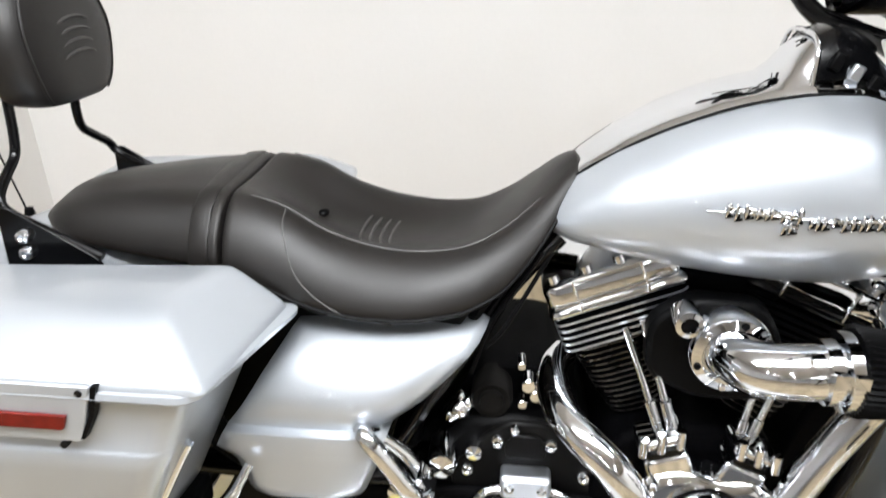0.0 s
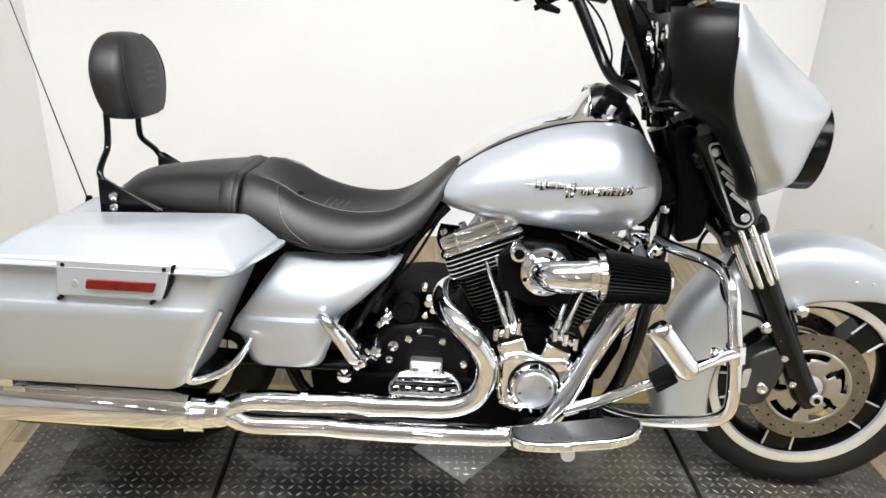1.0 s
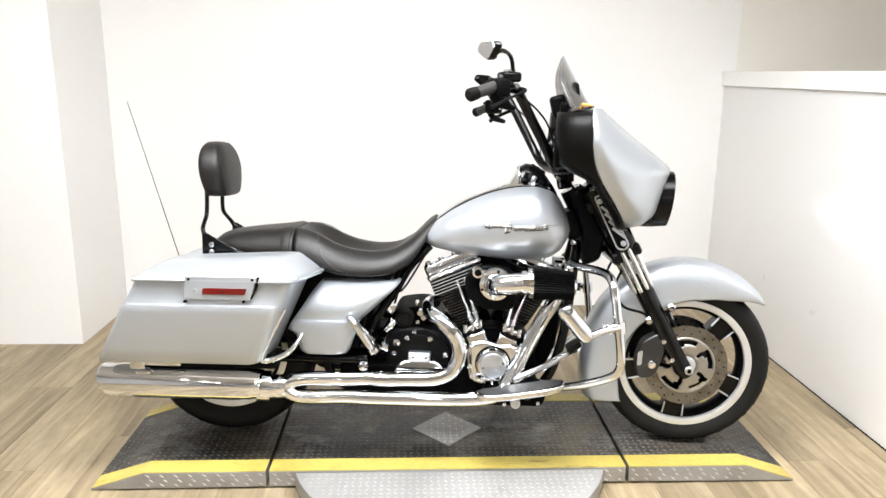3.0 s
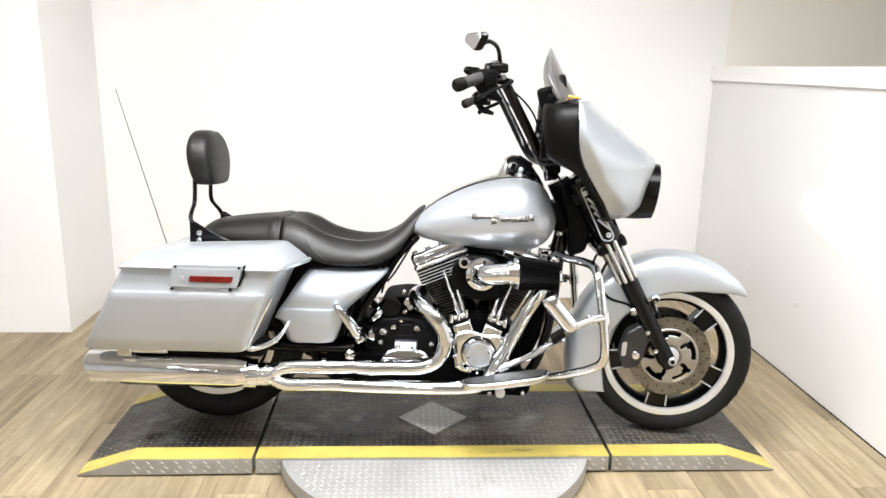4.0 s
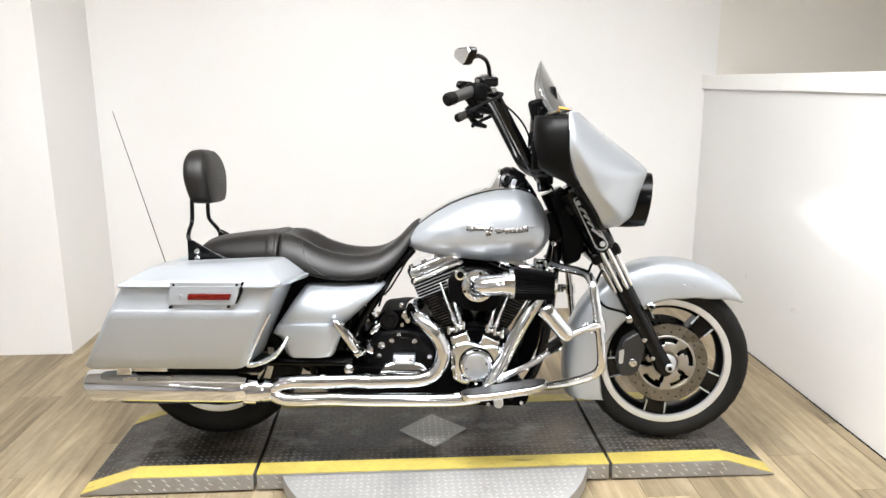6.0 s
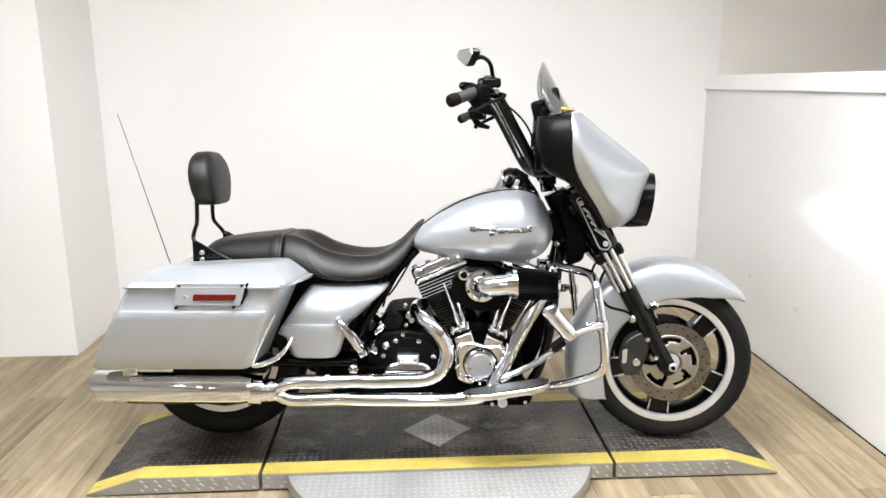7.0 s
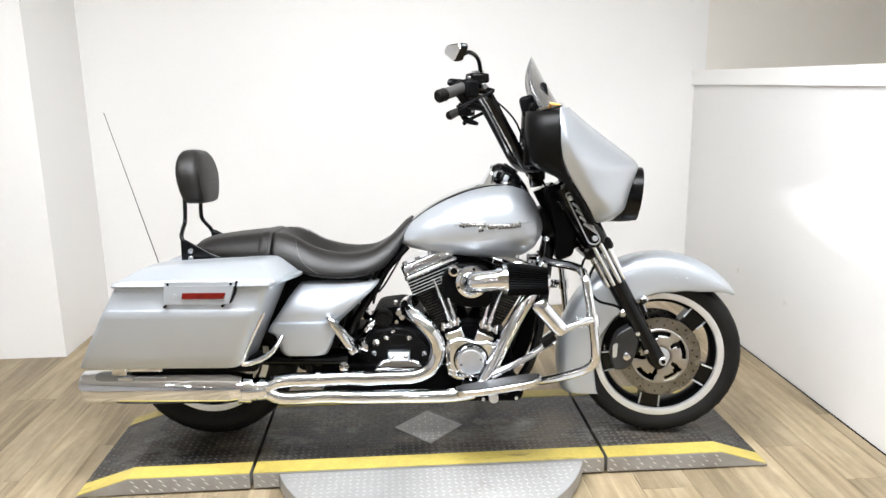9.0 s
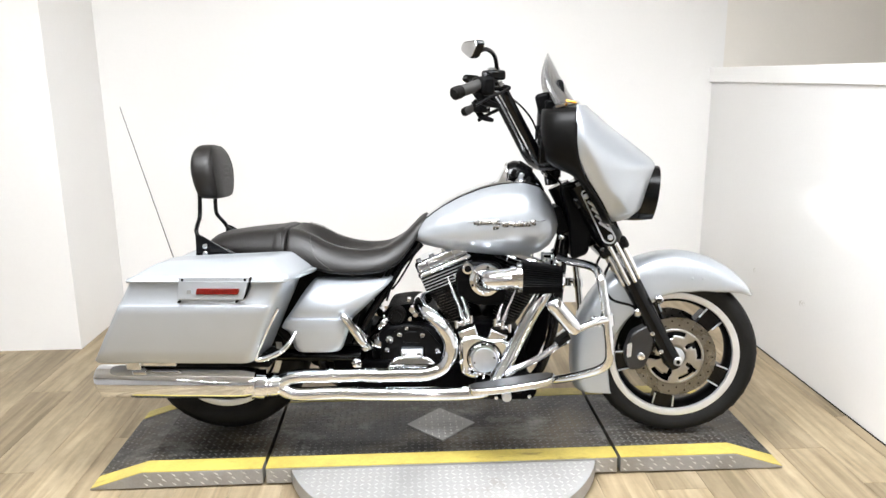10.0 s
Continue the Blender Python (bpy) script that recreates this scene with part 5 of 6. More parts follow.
# ---- side covers: a rolled upper panel, a crease and a flat lower plate ----
for s in (-1, 1):
    bm = bmesh.new()
    prof = (  # height, rear edge, front edge, distance out
        (0.362, -1.300, -1.196, 0.246), (0.364, -1.314, -1.182, 0.250), (0.370, -1.324, -1.172, 0.252), (0.382, -1.331, -1.163, 0.254), (0.41, -1.337, -1.152, 0.257), (0.430, -1.343, -1.145, 0.259), (0.440, -1.352, -1.142, 0.260), (0.446, -1.364, -1.140, 0.260), (0.451, -1.371, -1.138, 0.260),
        (0.470, -1.362, -1.134, 0.261), (0.476, -1.358, -1.131, 0.260), (0.480, -1.356, -1.128, 0.246), (0.486, -1.352, -1.122, 0.245), (0.503, -1.340, -1.104, 0.250), (0.520, -1.328, -1.085, 0.250), (0.537, -1.317, -1.067, 0.246), (0.555, -1.306, -1.046, 0.236), (0.573, -1.294, -1.024, 0.220), (0.587, -1.284, -1.009, 0.203), (0.598, -1.276, -1.000, 0.180), (0.606, -1.268, -0.994, 0.150), (0.610, -1.264, -0.992, 0.125))
    rows = []
    for w, r, f, out in prof:
        row = []
        for k in range(13):
            t = k / 12
            edge = (0.036 if w > 0.478 else 0.012) * max(0.0, (t - 0.66) / 0.34) ** 2 + 0.006 * max(0.0, (0.12 - t) / 0.12) ** 2
            row.append((r + t * (f - r), s * (out - edge), w))
        rows.append(row)
    skin(bm, rows, False, False)
    part("side_cover", bm, SILVER, bike, "silver painted side cover", sharp=32, thick=0.005)
    bm = bmesh.new()
    plate(bm, [(-1.47, 0.63), (-1.02, 0.63), (-1.12, 0.47), (-1.15, 0.36), (-1.43, 0.37)], s * 0.115, s * 0.150)
    part("inner_panel", bm, PLASTIC, bike, "black panel behind the side cover", bevel=0.004)
    bm = bmesh.new()
    tube(bm, [(-1.30, s * 0.19, 0.352), (-1.36, s * 0.20, 0.40), (-1.40, s * 0.21, 0.46), (-1.395, s * 0.20, 0.56)], 0.020, 10, 4)
    part("bag_mount", bm, PLASTIC, bike, "black saddlebag mount")

# ---- frame and inner dark parts ----
bm = bmesh.new()
for s in (-1, 1):
    tube(bm, [(-0.375, s * 0.05, 0.74), (-0.392, s * 0.09, 0.64), (-0.408, s * 0.10, 0.50), (-0.430, s * 0.105, 0.37), (-0.475, s * 0.105, 0.25), (-0.56, s * 0.105, 0.20), (-0.90, s * 0.11, 0.185), (-1.20, s * 0.12, 0.21), (-1.28, s * 0.13, 0.33)], 0.017, 12, 5)
    tube(bm, [(-0.90, s * 0.075, 0.72), (-0.97, s * 0.10, 0.645), (-1.02, s * 0.115, 0.56), (-1.08, s * 0.125, 0.47), (-1.14, s * 0.13, 0.36)], 0.015, 10, 5)
    tube(bm, [(-0.97, s * 0.10, 0.655), (-1.2, s * 0.12, 0.62), (-1.5, s * 0.125, 0.62), (-1.75, s * 0.13, 0.60)], 0.015, 10, 4)
    tube(bm, [(-1.12, s * 0.12, 0.31), (-1.30, s * 0.13, 0.315), (RW, s * 0.125, R_REAR)], 0.022, 10, 3)
tube(bm, [(-0.42, 0, 0.80), (-0.60, 0, 0.80), (-0.90, 0, 0.735)], 0.03, 12, 4)
frame_ob = part("frame", bm, GLOSS, bike, "black tubular frame")
bm = bmesh.new()
box(bm, (-1.21, 0, 0.47), (0.22, 0.22, 0.26))
part("battery_box", bm, PLASTIC, frame_ob, bevel=0.02)
bm = bmesh.new()
tube(bm, [(-0.985, -0.125, 0.66), (-1.03, -0.13, 0.59), (-1.06, -0.135, 0.53)], 0.008, 8, 4)
tube(bm, [(-0.925, -0.10, 0.70), (-0.99, -0.135, 0.61), (-1.02, -0.14, 0.52)], 0.004, 8, 4)
tube(bm, [(-0.91, -0.09, 0.70), (-0.97, -0.13, 0.60), (-1.00, -0.13, 0.56)], 0.0035, 8, 4)
part("wiring", bm, PLASTIC, frame_ob, "black cables under the seat")

# ---- engine ----
CR = Vector((-0.665, 0, 0.335))  # crank centre
bm = bmesh.new()
plate(bm, rounded([(-0.83, 0.21), (-0.52, 0.205), (-0.515, 0.33), (-0.575, 0.43), (-0.61, 0.445), (-0.72, 0.445), (-0.79, 0.42), (-0.83, 0.35)], 0.03), -0.135, 0.14)
engine = part("engine", bm, CRINKLE, bike, "black and chrome V-twin engine", bevel=0.012)
for name, deg in (("rear_cylinder", -22.5), ("front_cylinder", 22.5)):
    # each leans from the crank; fins are separate rounded plates
    rot = turn_v(deg)
    out = -0.026 if deg < 0 else 0.026
    base = Matrix.Translation(CR + Vector((-0.024 if deg < 0 else 0.0, 0, 0.006))) @ rot

    def fin_poly(hx, hy, r):
        return rounded([(-hx, -hy), (hx, -hy), (hx, hy), (-hx, hy)], r, 4)

    def block(bm, hx, hy, z0, z1, r=0.03, oy=0.0, ox=0.0):
        ring = fin_poly(hx, hy, r)
        skin(bm, [[base @ Vector((x + ox, y + oy, z0)) for x, y in ring], [base @ Vector((x + ox, y + oy, z1)) for x, y in ring]])

    bm = bmesh.new()
    block(bm, 0.052, 0.062, 0.09, 0.30, 0.04)
    cyl = part(name, bm, CRINKLE, bike, "black finned cylinder with bright fin edges")
    for k in range(13):
        z = 0.118 + 0.0108 * k
        bm = bmesh.new()
        hx, hy = 0.046 + 0.022 * (k / 12) ** 0.8, 0.088 + 0.010 * k / 12
        block(bm, hx, hy, z, z + 0.0042, 0.040, 0.0, out)
        part("cooling_fin", bm, CRINKLE, cyl)
        bm = bmesh.new()
        ring = fin_poly(hx + 0.0007, hy + 0.0007, 0.040)
        skin(bm, [[base @ Vector((x + out, y, z + 0.0016)) for x, y in ring], [base @ Vector((x + out, y, z + 0.0027)) for x, y in ring]])
        part("fin_edge", bm, STEEL, cyl, "bright fin edge")
    for k in range(5):
        z = 0.258 + 0.0112 * k
        bm = bmesh.new()
        block(bm, 0.100, 0.104, z, z + 0.0050, 0.02, -0.004)
        part("head_fin", bm, CRINKLE, cyl)
        bm = bmesh.new()
        ring = fin_poly(0.1008, 0.1048, 0.02)
        skin(bm, [[base @ Vector((x, y - 0.004, z + 0.0014)) for x, y in ring], [base @ Vector((x, y - 0.004, z + 0.0042)) for x, y in ring]])
        part("head_fin_edge", bm, SATIN if deg < 0 else CRINKLE, cyl, "fin edge")
    bm = bmesh.new()
    block(bm, 0.075, 0.075, 0.255, 0.33, 0.02)
    part("cylinder_head", bm, CRINKLE, cyl)
    bm = bmesh.new()
    for hx, hy, za, zb, r, nm in ((0.104, 0.106, 0.314, 0.333, 0.018, "rocker_tier"), (0.101, 0.103, 0.3335, 0.372, 0.020, "rocker_cover")):
        bm = bmesh.new()
        ring0, ring1 = fin_poly(hx, hy, r), fin_poly(hx - 0.003, hy - 0.006, r)
        skin(bm, [[base @ Vector((x, y - 0.004, z)) for x, y in rg] for z, rg in ((za, ring0), (zb - 0.010, ring0), (zb, ring1))])
        part(nm, bm, GLOSS if nm == "rocker_tier" and deg > 0 else CHROME, cyl, "rocker cover tier", bevel=0.006)
    for x in (-0.080, -0.030, 0.020, 0.075):
        bm = bmesh.new()
        rod(bm, base @ Vector((x, -0.090, 0.366)), base @ Vector((x, -0.090, 0.382)), 0.011, 0.009, 12)
        part("rocker_bolt", bm, CHROME, cyl)
    for x in (-0.054, 0.046):
        bm = bmesh.new()
        box(bm, base @ Vector((x, -0.108, 0.346)), (0.004, 0.006, 0.050), rot)
        part("rocker_rib", bm, CHROME, cyl, bevel=0.0015)
# pushrod tubes and tappet blocks
for a, b, t0 in (((-0.742, -0.165, 0.455), (-0.800, -0.120, 0.600), "rear"), ((-0.722, -0.172, 0.455), (-0.776, -0.118, 0.612), "rear"), ((-0.612, -0.150, 0.430), (-0.560, -0.115, 0.560), "front"), ((-0.630, -0.156, 0.430), (-0.594, -0.113, 0.560), "front")):
    bm = bmesh.new()
    A, Bv = Vector(a), Vector(b)
    tube(bm, [A, A + (Bv - A) * 0.30, A + (Bv - A) * 0.31, Bv], [0.0090, 0.0090, 0.0062, 0.0062], 14, 3, False)
    part("pushrod_tube", bm, CHROME, engine, "chrome pushrod tube")
for u, w, an in ((-0.735, 0.432, -20), (-0.618, 0.420, 22)):
    for dz, sx, sz, m in ((0.022, 0.070, 0.016, CHROME), (0.006, 0.054, 0.020, GLOSS), (-0.026, 0.066, 0.050, CHROME)):
        bm = bmesh.new()
        box(bm, Vector((u, -0.165, w)) + turn_v(an) @ Vector((0, 0, dz)), (sx, 0.060, sz), turn_v(an))
        part("tappet_block", bm, m, engine, bevel=0.006)
    for du in (-0.027, 0.0, 0.027):
        p = Vector((u, -0.197, w)) + turn_v(an) @ Vector((du, 0, 0.026))
        bm = bmesh.new()
        rod(bm, p + Vector((0, 0, -0.012)), p + Vector((0, 0, 0.016)), 0.007, seg=10)
        part("tappet_bolt", bm, CHROME, engine)
# cam cover
bm = bmesh.new()
plate(bm, rounded([(-0.765, 0.40), (-0.70, 0.415), (-0.655, 0.395), (-0.60, 0.405), (-0.565, 0.36), (-0.585, 0.29), (-0.62, 0.252), (-0.72, 0.250), (-0.757, 0.27)], 0.03), -0.135, -0.205)
part("cam_cover", bm, CHROME, engine, "chrome cam cover", bevel=0.016)
bm = bmesh.new()
lathe(bm, [(0.056, -0.205), (0.056, -0.222), (0.052, -0.230), (0.046, -0.232), (0.045, -0.226)], (-0.672, 0, 0.330), "v", 40)
part("timer_ring", bm, CHROME, engine)
bm = bmesh.new()
lathe(bm, [(1e-4, -0.236)] + [(0.004 + 0.0042 * k, -0.2365 + 0.0009 * (k % 2)) for k in range(10)] + [(0.0445, -0.232), (0.0445, -0.214)], (-0.672, 0, 0.330), "v", 40)
part("timer_cover", bm, SATIN, engine, "brushed round timer cover")
for k in range(2):
    a = radians(15 + 180 * k)
    bolt("timer_bolt", (-0.672 + 0.036 * math.cos(a), -0.234, 0.330 + 0.036 * math.sin(a)), 0.004, -0.003, engine, PLASTIC)
for u, w in ((-0.752, 0.385), (-0.585, 0.385), (-0.745, 0.28), (-0.600, 0.275)):
    bolt("cover_screw", (u, -0.205, w), 0.008, -0.008, engine)

for k in range(9):
    a = radians(200 + 17 * k)
    bolt("cover_fastening", (-0.670 + 0.092 * math.cos(a), -0.203, 0.345 + 0.088 * math.sin(a)), 0.0055, -0.007, engine)
bm = bmesh.new()
for k in range(4):
    rod(bm, (-0.712 + 0.016 * k, -0.2065, 0.272 + 0.002 * k), (-0.708 + 0.016 * k, -0.2065, 0.290 + 0.002 * k), 0.0018, seg=6)
part("cover_ribs", bm, GLOSS, engine)
bm = bmesh.new()
lathe(bm, [(0.0565, -0.207), (0.060, -0.2055), (0.062, -0.2055), (0.062, -0.2045)], (-0.672, 0, 0.330), "v", 40)
part("gasket_line", bm, GLOSS, engine, "dark gasket line")

# gearbox side
bm = bmesh.new()
plate(bm, rounded([(-1.07, 0.26), (-0.85, 0.255), (-0.81, 0.33), (-0.83, 0.40), (-0.87, 0.435), (-0.95, 0.445), (-1.03, 0.435), (-1.085, 0.36)], 0.03), -0.165, 0.14)
gear = part("gearbox", bm, PLASTIC, bike, "black gearbox with chrome clutch cover", bevel=0.014)
gear.location = (0, 0.045, -0.014)
bm = bmesh.new()
plate(bm, rounded([(-1.15, 0.33), (-1.05, 0.42), (-1.03, 0.495), (-0.93, 0.508), (-0.87, 0.495), (-0.84, 0.42)], 0.03), -0.11, 0.13)
part("oil_tank", bm, CRINKLE, gear, bevel=0.012)
bm = bmesh.new()
plate(bm, rounded([(-1.12, 0.22), (-0.60, 0.20), (-0.55, 0.30), (-0.62, 0.42), (-1.05, 0.44), (-1.14, 0.34)], 0.05), 0.13, 0.20)
part("primary_case", bm, GLOSS, gear, "black primary case", bevel=0.02)
bm = bmesh.new()
plate(bm, rounded([(-1.34, 0.24), (-1.05, 0.21), (-1.05, 0.40), (-1.34, 0.40)], 0.03), -0.02, 0.16)
part("inner_guard", bm, PLASTIC, gear, "black inner guard", bevel=0.01)
bm = bmesh.new()
plate(bm, [(-0.455, 0.50), (-0.418, 0.50), (-0.438, 0.36), (-0.480, 0.27), (-0.530, 0.27)], -0.070, 0.080)
part("regulator", bm, CRINKLE, gear, "black regulator between the frame tubes", bevel=0.01)
bm = bmesh.new()
plate(bm, rounded([(-1.045, 0.262), (-0.815, 0.262), (-0.812, 0.345), (-0.872, 0.418), (-0.905, 0.440), (-0.960, 0.440), (-0.995, 0.418), (-1.048, 0.345)], 0.014), -0.160, -0.1715)
part("clutch_housing", bm, SATINBLACK, gear, "dark grey five-sided side cover", bevel=0.005)
bm = bmesh.new()
plate(bm, rounded([(-0.962, 0.376), (-0.902, 0.376), (-0.898, 0.402), (-0.912, 0.420), (-0.952, 0.420), (-0.966, 0.402)], 0.008), -0.1705, -0.1775)
part("cover_boss", bm, SATINBLACK, gear, "", bevel=0.004)
bm = bmesh.new()
plate(bm, rounded([(-1.020, 0.266), (-0.840, 0.266), (-0.838, 0.294), (-0.850, 0.316), (-0.876, 0.332), (-0.985, 0.332), (-1.008, 0.316), (-1.022, 0.292)], 0.012), -0.18, -0.205)
for q in bm.verts:
    if q.co.y < -0.19:
        q.co.y += 0.25 * (q.co.z - 0.295)
part("clutch_cover", bm, CHROME, gear, "chrome clutch cover", bevel=0.010)
bm = bmesh.new()
plate(bm, rounded([(-0.968, 0.330), (-0.892, 0.330), (-0.890, 0.362), (-0.970, 0.362)], 0.008), -0.17, -0.212)
for q in bm.verts:
    if q.co.y < -0.19:
        q.co.y += 0.42 * (q.co.z - 0.346)
part("clutch_cap", bm, SATIN, gear, "chrome cap", bevel=0.008)
for k in range(6):
    bm = bmesh.new()
    box(bm, (-1.000 + 0.028 * k, -0.2062, 0.286), (0.014, 0.004, 0.014))
    part("cover_rib", bm, CHROME, gear, bevel=0.0015)
bm = bmesh.new()
plate(bm, rounded([(-1.005, 0.302), (-0.855, 0.302), (-0.852, 0.307), (-1.008, 0.307)], 0.002), -0.2045, -0.2062)
part("cover_groove", bm, GLOSS, gear)
for u, w in ((-0.955, 0.346), (-0.905, 0.346)):
    bolt("cap_bolt", (u, -0.212, w), 0.008, -0.004, gear)
for u, w, r in ((-0.976, 0.406, 0.011), (-0.893, 0.405, 0.011), (-0.839, 0.348, 0.011), (-1.022, 0.350, 0.011), (-0.950, 0.430, 0.008), (-0.995, 0.278, 0.009), (-0.845, 0.285, 0.009), (-0.93, 0.475, 0.009)):
    bolt("case_bolt", (u, -0.171 if w < 0.431 else -0.112, w), r, -0.010, gear)
bm = bmesh.new()
lathe(bm, [(0.024, -0.15), (0.024, -0.20), (0.020, -0.212), (1e-4, -0.216)], (-1.060, 0, 0.379), "v", 28)
part("pivot_cap", bm, CHROME, gear, "round chrome pivot cap")
bm = bmesh.new()
lathe(bm, [(0.032, -0.10), (0.033, -0.150), (0.029, -0.160), (0.020, -0.158), (0.018, -0.166), (1e-4, -0.166)], (-0.988, 0, 0.470), "v", 28)
part("starter_cap", bm, RUBBER, gear, "dark round starter cap")
bm = bmesh.new()
lathe(bm, [(0.013, -0.15), (0.013, -0.19), (1e-4, -0.194)], (-1.012, 0, 0.392), "v", 20)
part("small_cap", bm, CHROME, gear)
bm = bmesh.new()
for du, dw, r in ((0, 0, 0.020), (-0.012, -0.012, 0.016), (0.012, 0.010, 0.014), (0.002, 0.022, 0.008)):
    bmesh.ops.create_uvsphere(bm, u_segments=14, v_segments=8, radius=r, matrix=Matrix.Translation((-1.038 + du, -0.143, 0.444 + dw)))
part("filler_plug", bm, CHROME, gear, "chrome oil filler plug")
bm = bmesh.new()
for u, w, r in ((-0.932, 0.492, 0.012), (-0.920, 0.474, 0.010), (-0.940, 0.458, 0.008), (-0.944, 0.528, 0.007)):
    disc(bm, (u, -0.12, w), r, -0.03, "v", 14)
part("cable_fitting", bm, CHROME, gear)
bm = bmesh.new()
lathe(bm, [(0.026, -0.10), (0.026, -0.17), (0.018, -0.19), (1e-4, -0.195)], (-1.131, 0, 0.303), "v", 24)
part("axle_cap", bm, CHROME, gear, "chrome swingarm cap")

bm = bmesh.new()
plate(bm, rounded([(-0.735, 0.69), (-0.60, 0.675), (-0.585, 0.645), (-0.60, 0.62), (-0.73, 0.64)], 0.015), -0.10, 0.08)
part("coil_cover", bm, CRINKLE, engine, "black cover between the heads", bevel=0.008)
# air cleaner
bm = bmesh.new()
plate(bm, rounded([(-0.775, 0.625), (-0.77, 0.54), (-0.70, 0.505), (-0.60, 0.505), (-0.585, 0.60), (-0.62, 0.66), (-0.72, 0.665)], 0.025), -0.11, -0.15)
air = part("air_cleaner", bm, PLASTIC, bike, "chrome elbow air cleaner with black cone filter", bevel=0.008)
bm = bmesh.new()
lathe(bm, [(0.036, -0.150), (0.056, -0.150), (0.058, -0.185), (0.054, -0.192), (0.042, -0.196), (0.036, -0.190)], (-0.668, 0, 0.603), "v", 48, True)
part("backing_ring", bm, CHROME, air, "chrome mounting ring")
for k in range(6):
    a = radians(20 + 60 * k)
    bolt("ring_bolt", (-0.668 + 0.048 * math.cos(a), -0.194, 0.603 + 0.048 * math.sin(a)), 0.0052, -0.004, air, PLASTIC if k % 2 else CHROME)
bm = bmesh.new()
tube(bm, [(-0.722, -0.165, 0.640), (-0.698, -0.170, 0.628)], [0.014, 0.024], 14, 1, False)
part("ring_ear", bm, CHROME, air)
bm = bmesh.new()
lathe(bm, [(0.012, -0.19), (0.019, -0.188), (0.021, -0.178), (0.020, -0.150)], (-0.729, 0, 0.644), "v", 24)
part("breather_bolt", bm, CHROME, air)
bm = bmesh.new()
disc(bm, (-0.729, -0.183, 0.644), 0.012, -0.003, "v", 16)
part("breather_insert", bm, PLASTIC, air)
bm = bmesh.new()
tube(bm, [(-0.672, -0.17, 0.607), (-0.668, -0.205, 0.609), (-0.650, -0.235, 0.613), (-0.620, -0.248, 0.618), (-0.580, -0.250, 0.622), (-0.545, -0.250, 0.626)], [0.034, 0.035, 0.036, 0.036, 0.036, 0.037], 28, 5)
part("intake_elbow", bm, CHROME, air, "chrome intake elbow")
bm = bmesh.new()
tube(bm, [(-0.580, -0.25, 0.622), (-0.564, -0.25, 0.624)], 0.042, 28, 1, False)
tube(bm, [(-0.561, -0.25, 0.624), (-0.547, -0.25, 0.625)], 0.051, 28, 1, False)
box(bm, (-0.572, -0.288, 0.636), (0.020, 0.016, 0.018))
box(bm, (-0.554, -0.298, 0.640), (0.016, 0.014, 0.016))
part("hose_clamp", bm, CHROME, air)
bm = bmesh.new()
PL = 44
ra, rb = 0.056, 0.044
rings = []
for u, w, rr in ((-0.5465, 0.626, ra - 0.002), (-0.541, 0.626, ra), (-0.43, 0.619, rb + 0.002), (-0.413, 0.617, rb)):
    rings.append([(u, -0.25 + (rr + (0.0025 if k % 2 else -0.002)) * math.cos(2 * math.pi * k / (2 * PL)), w + (rr + (0.0025 if k % 2 else -0.002)) * math.sin(2 * math.pi * k / (2 * PL))) for k in range(2 * PL)])
skin(bm, rings)
part("cone_filter", bm, PLASTIC, air, "black pleated cone filter", sharp=20)
bm = bmesh.new()
tube(bm, [(-0.413, -0.25, 0.617), (-0.404, -0.25, 0.6165)], [0.034, 0.030], 24, 1, False)
part("filter_cap", bm, CHROME, air)

# ---- exhaust ----
bm = bmesh.new()
VE = -0.27
up = [(-0.880, -0.060, 0.515), (-0.896, -0.100, 0.517), (-0.899, -0.150, 0.513), (-0.888, -0.205, 0.505), (-0.858, -0.248, 0.493), (-0.818, VE, 0.462), (-0.790, VE, 0.412), (-0.790, VE, 0.362), (-0.815, VE, 0.316), (-0.870, VE, 0.292), (-0.96, VE, 0.288), (-1.05, VE, 0.284), (-1.10, VE, 0.288), (-1.18, VE, 0.283), (-1.28, VE, 0.283), (-1.335, VE, 0.278), (-1.375, VE - 0.005, 0.264), (-1.42, VE - 0.01, 0.258)]
tube(bm, up, [0.0225] * 3 + [0.0245] * 24, 20, 5)
ex = part("upper_exhaust_pipe", bm, CHROME, bike, "chrome rear-cylinder exhaust pipe")
for u in (-1.05, -1.20):
    bm = bmesh.new()
    tube(bm, [(u - 0.008, VE, 0.286), (u + 0.008, VE, 0.286)], 0.0262, 20, 1, False)
    part("heat_shield_clamp", bm, CHROME, ex)
bm = bmesh.new()
low = [(-0.440, -0.11, 0.640), (-0.440, -0.165, 0.610), (-0.462, -0.185, 0.560), (-0.510, -0.195, 0.480), (-0.560, -0.205, 0.385), (-0.610, -0.225, 0.285), (-0.655, -0.245, 0.232), (-0.74, -0.262, 0.220), (-0.95, VE, 0.219), (-1.10, VE, 0.219), (-1.16, VE, 0.222), (-1.30, VE, 0.217), (-1.345, VE, 0.221), (-1.38, VE - 0.005, 0.240), (-1.42, VE - 0.01, 0.252)]
tube(bm, low, 0.0245, 20, 5)
part("lower_exhaust_pipe", bm, CHROME, bike, "chrome front-cylinder exhaust pipe")
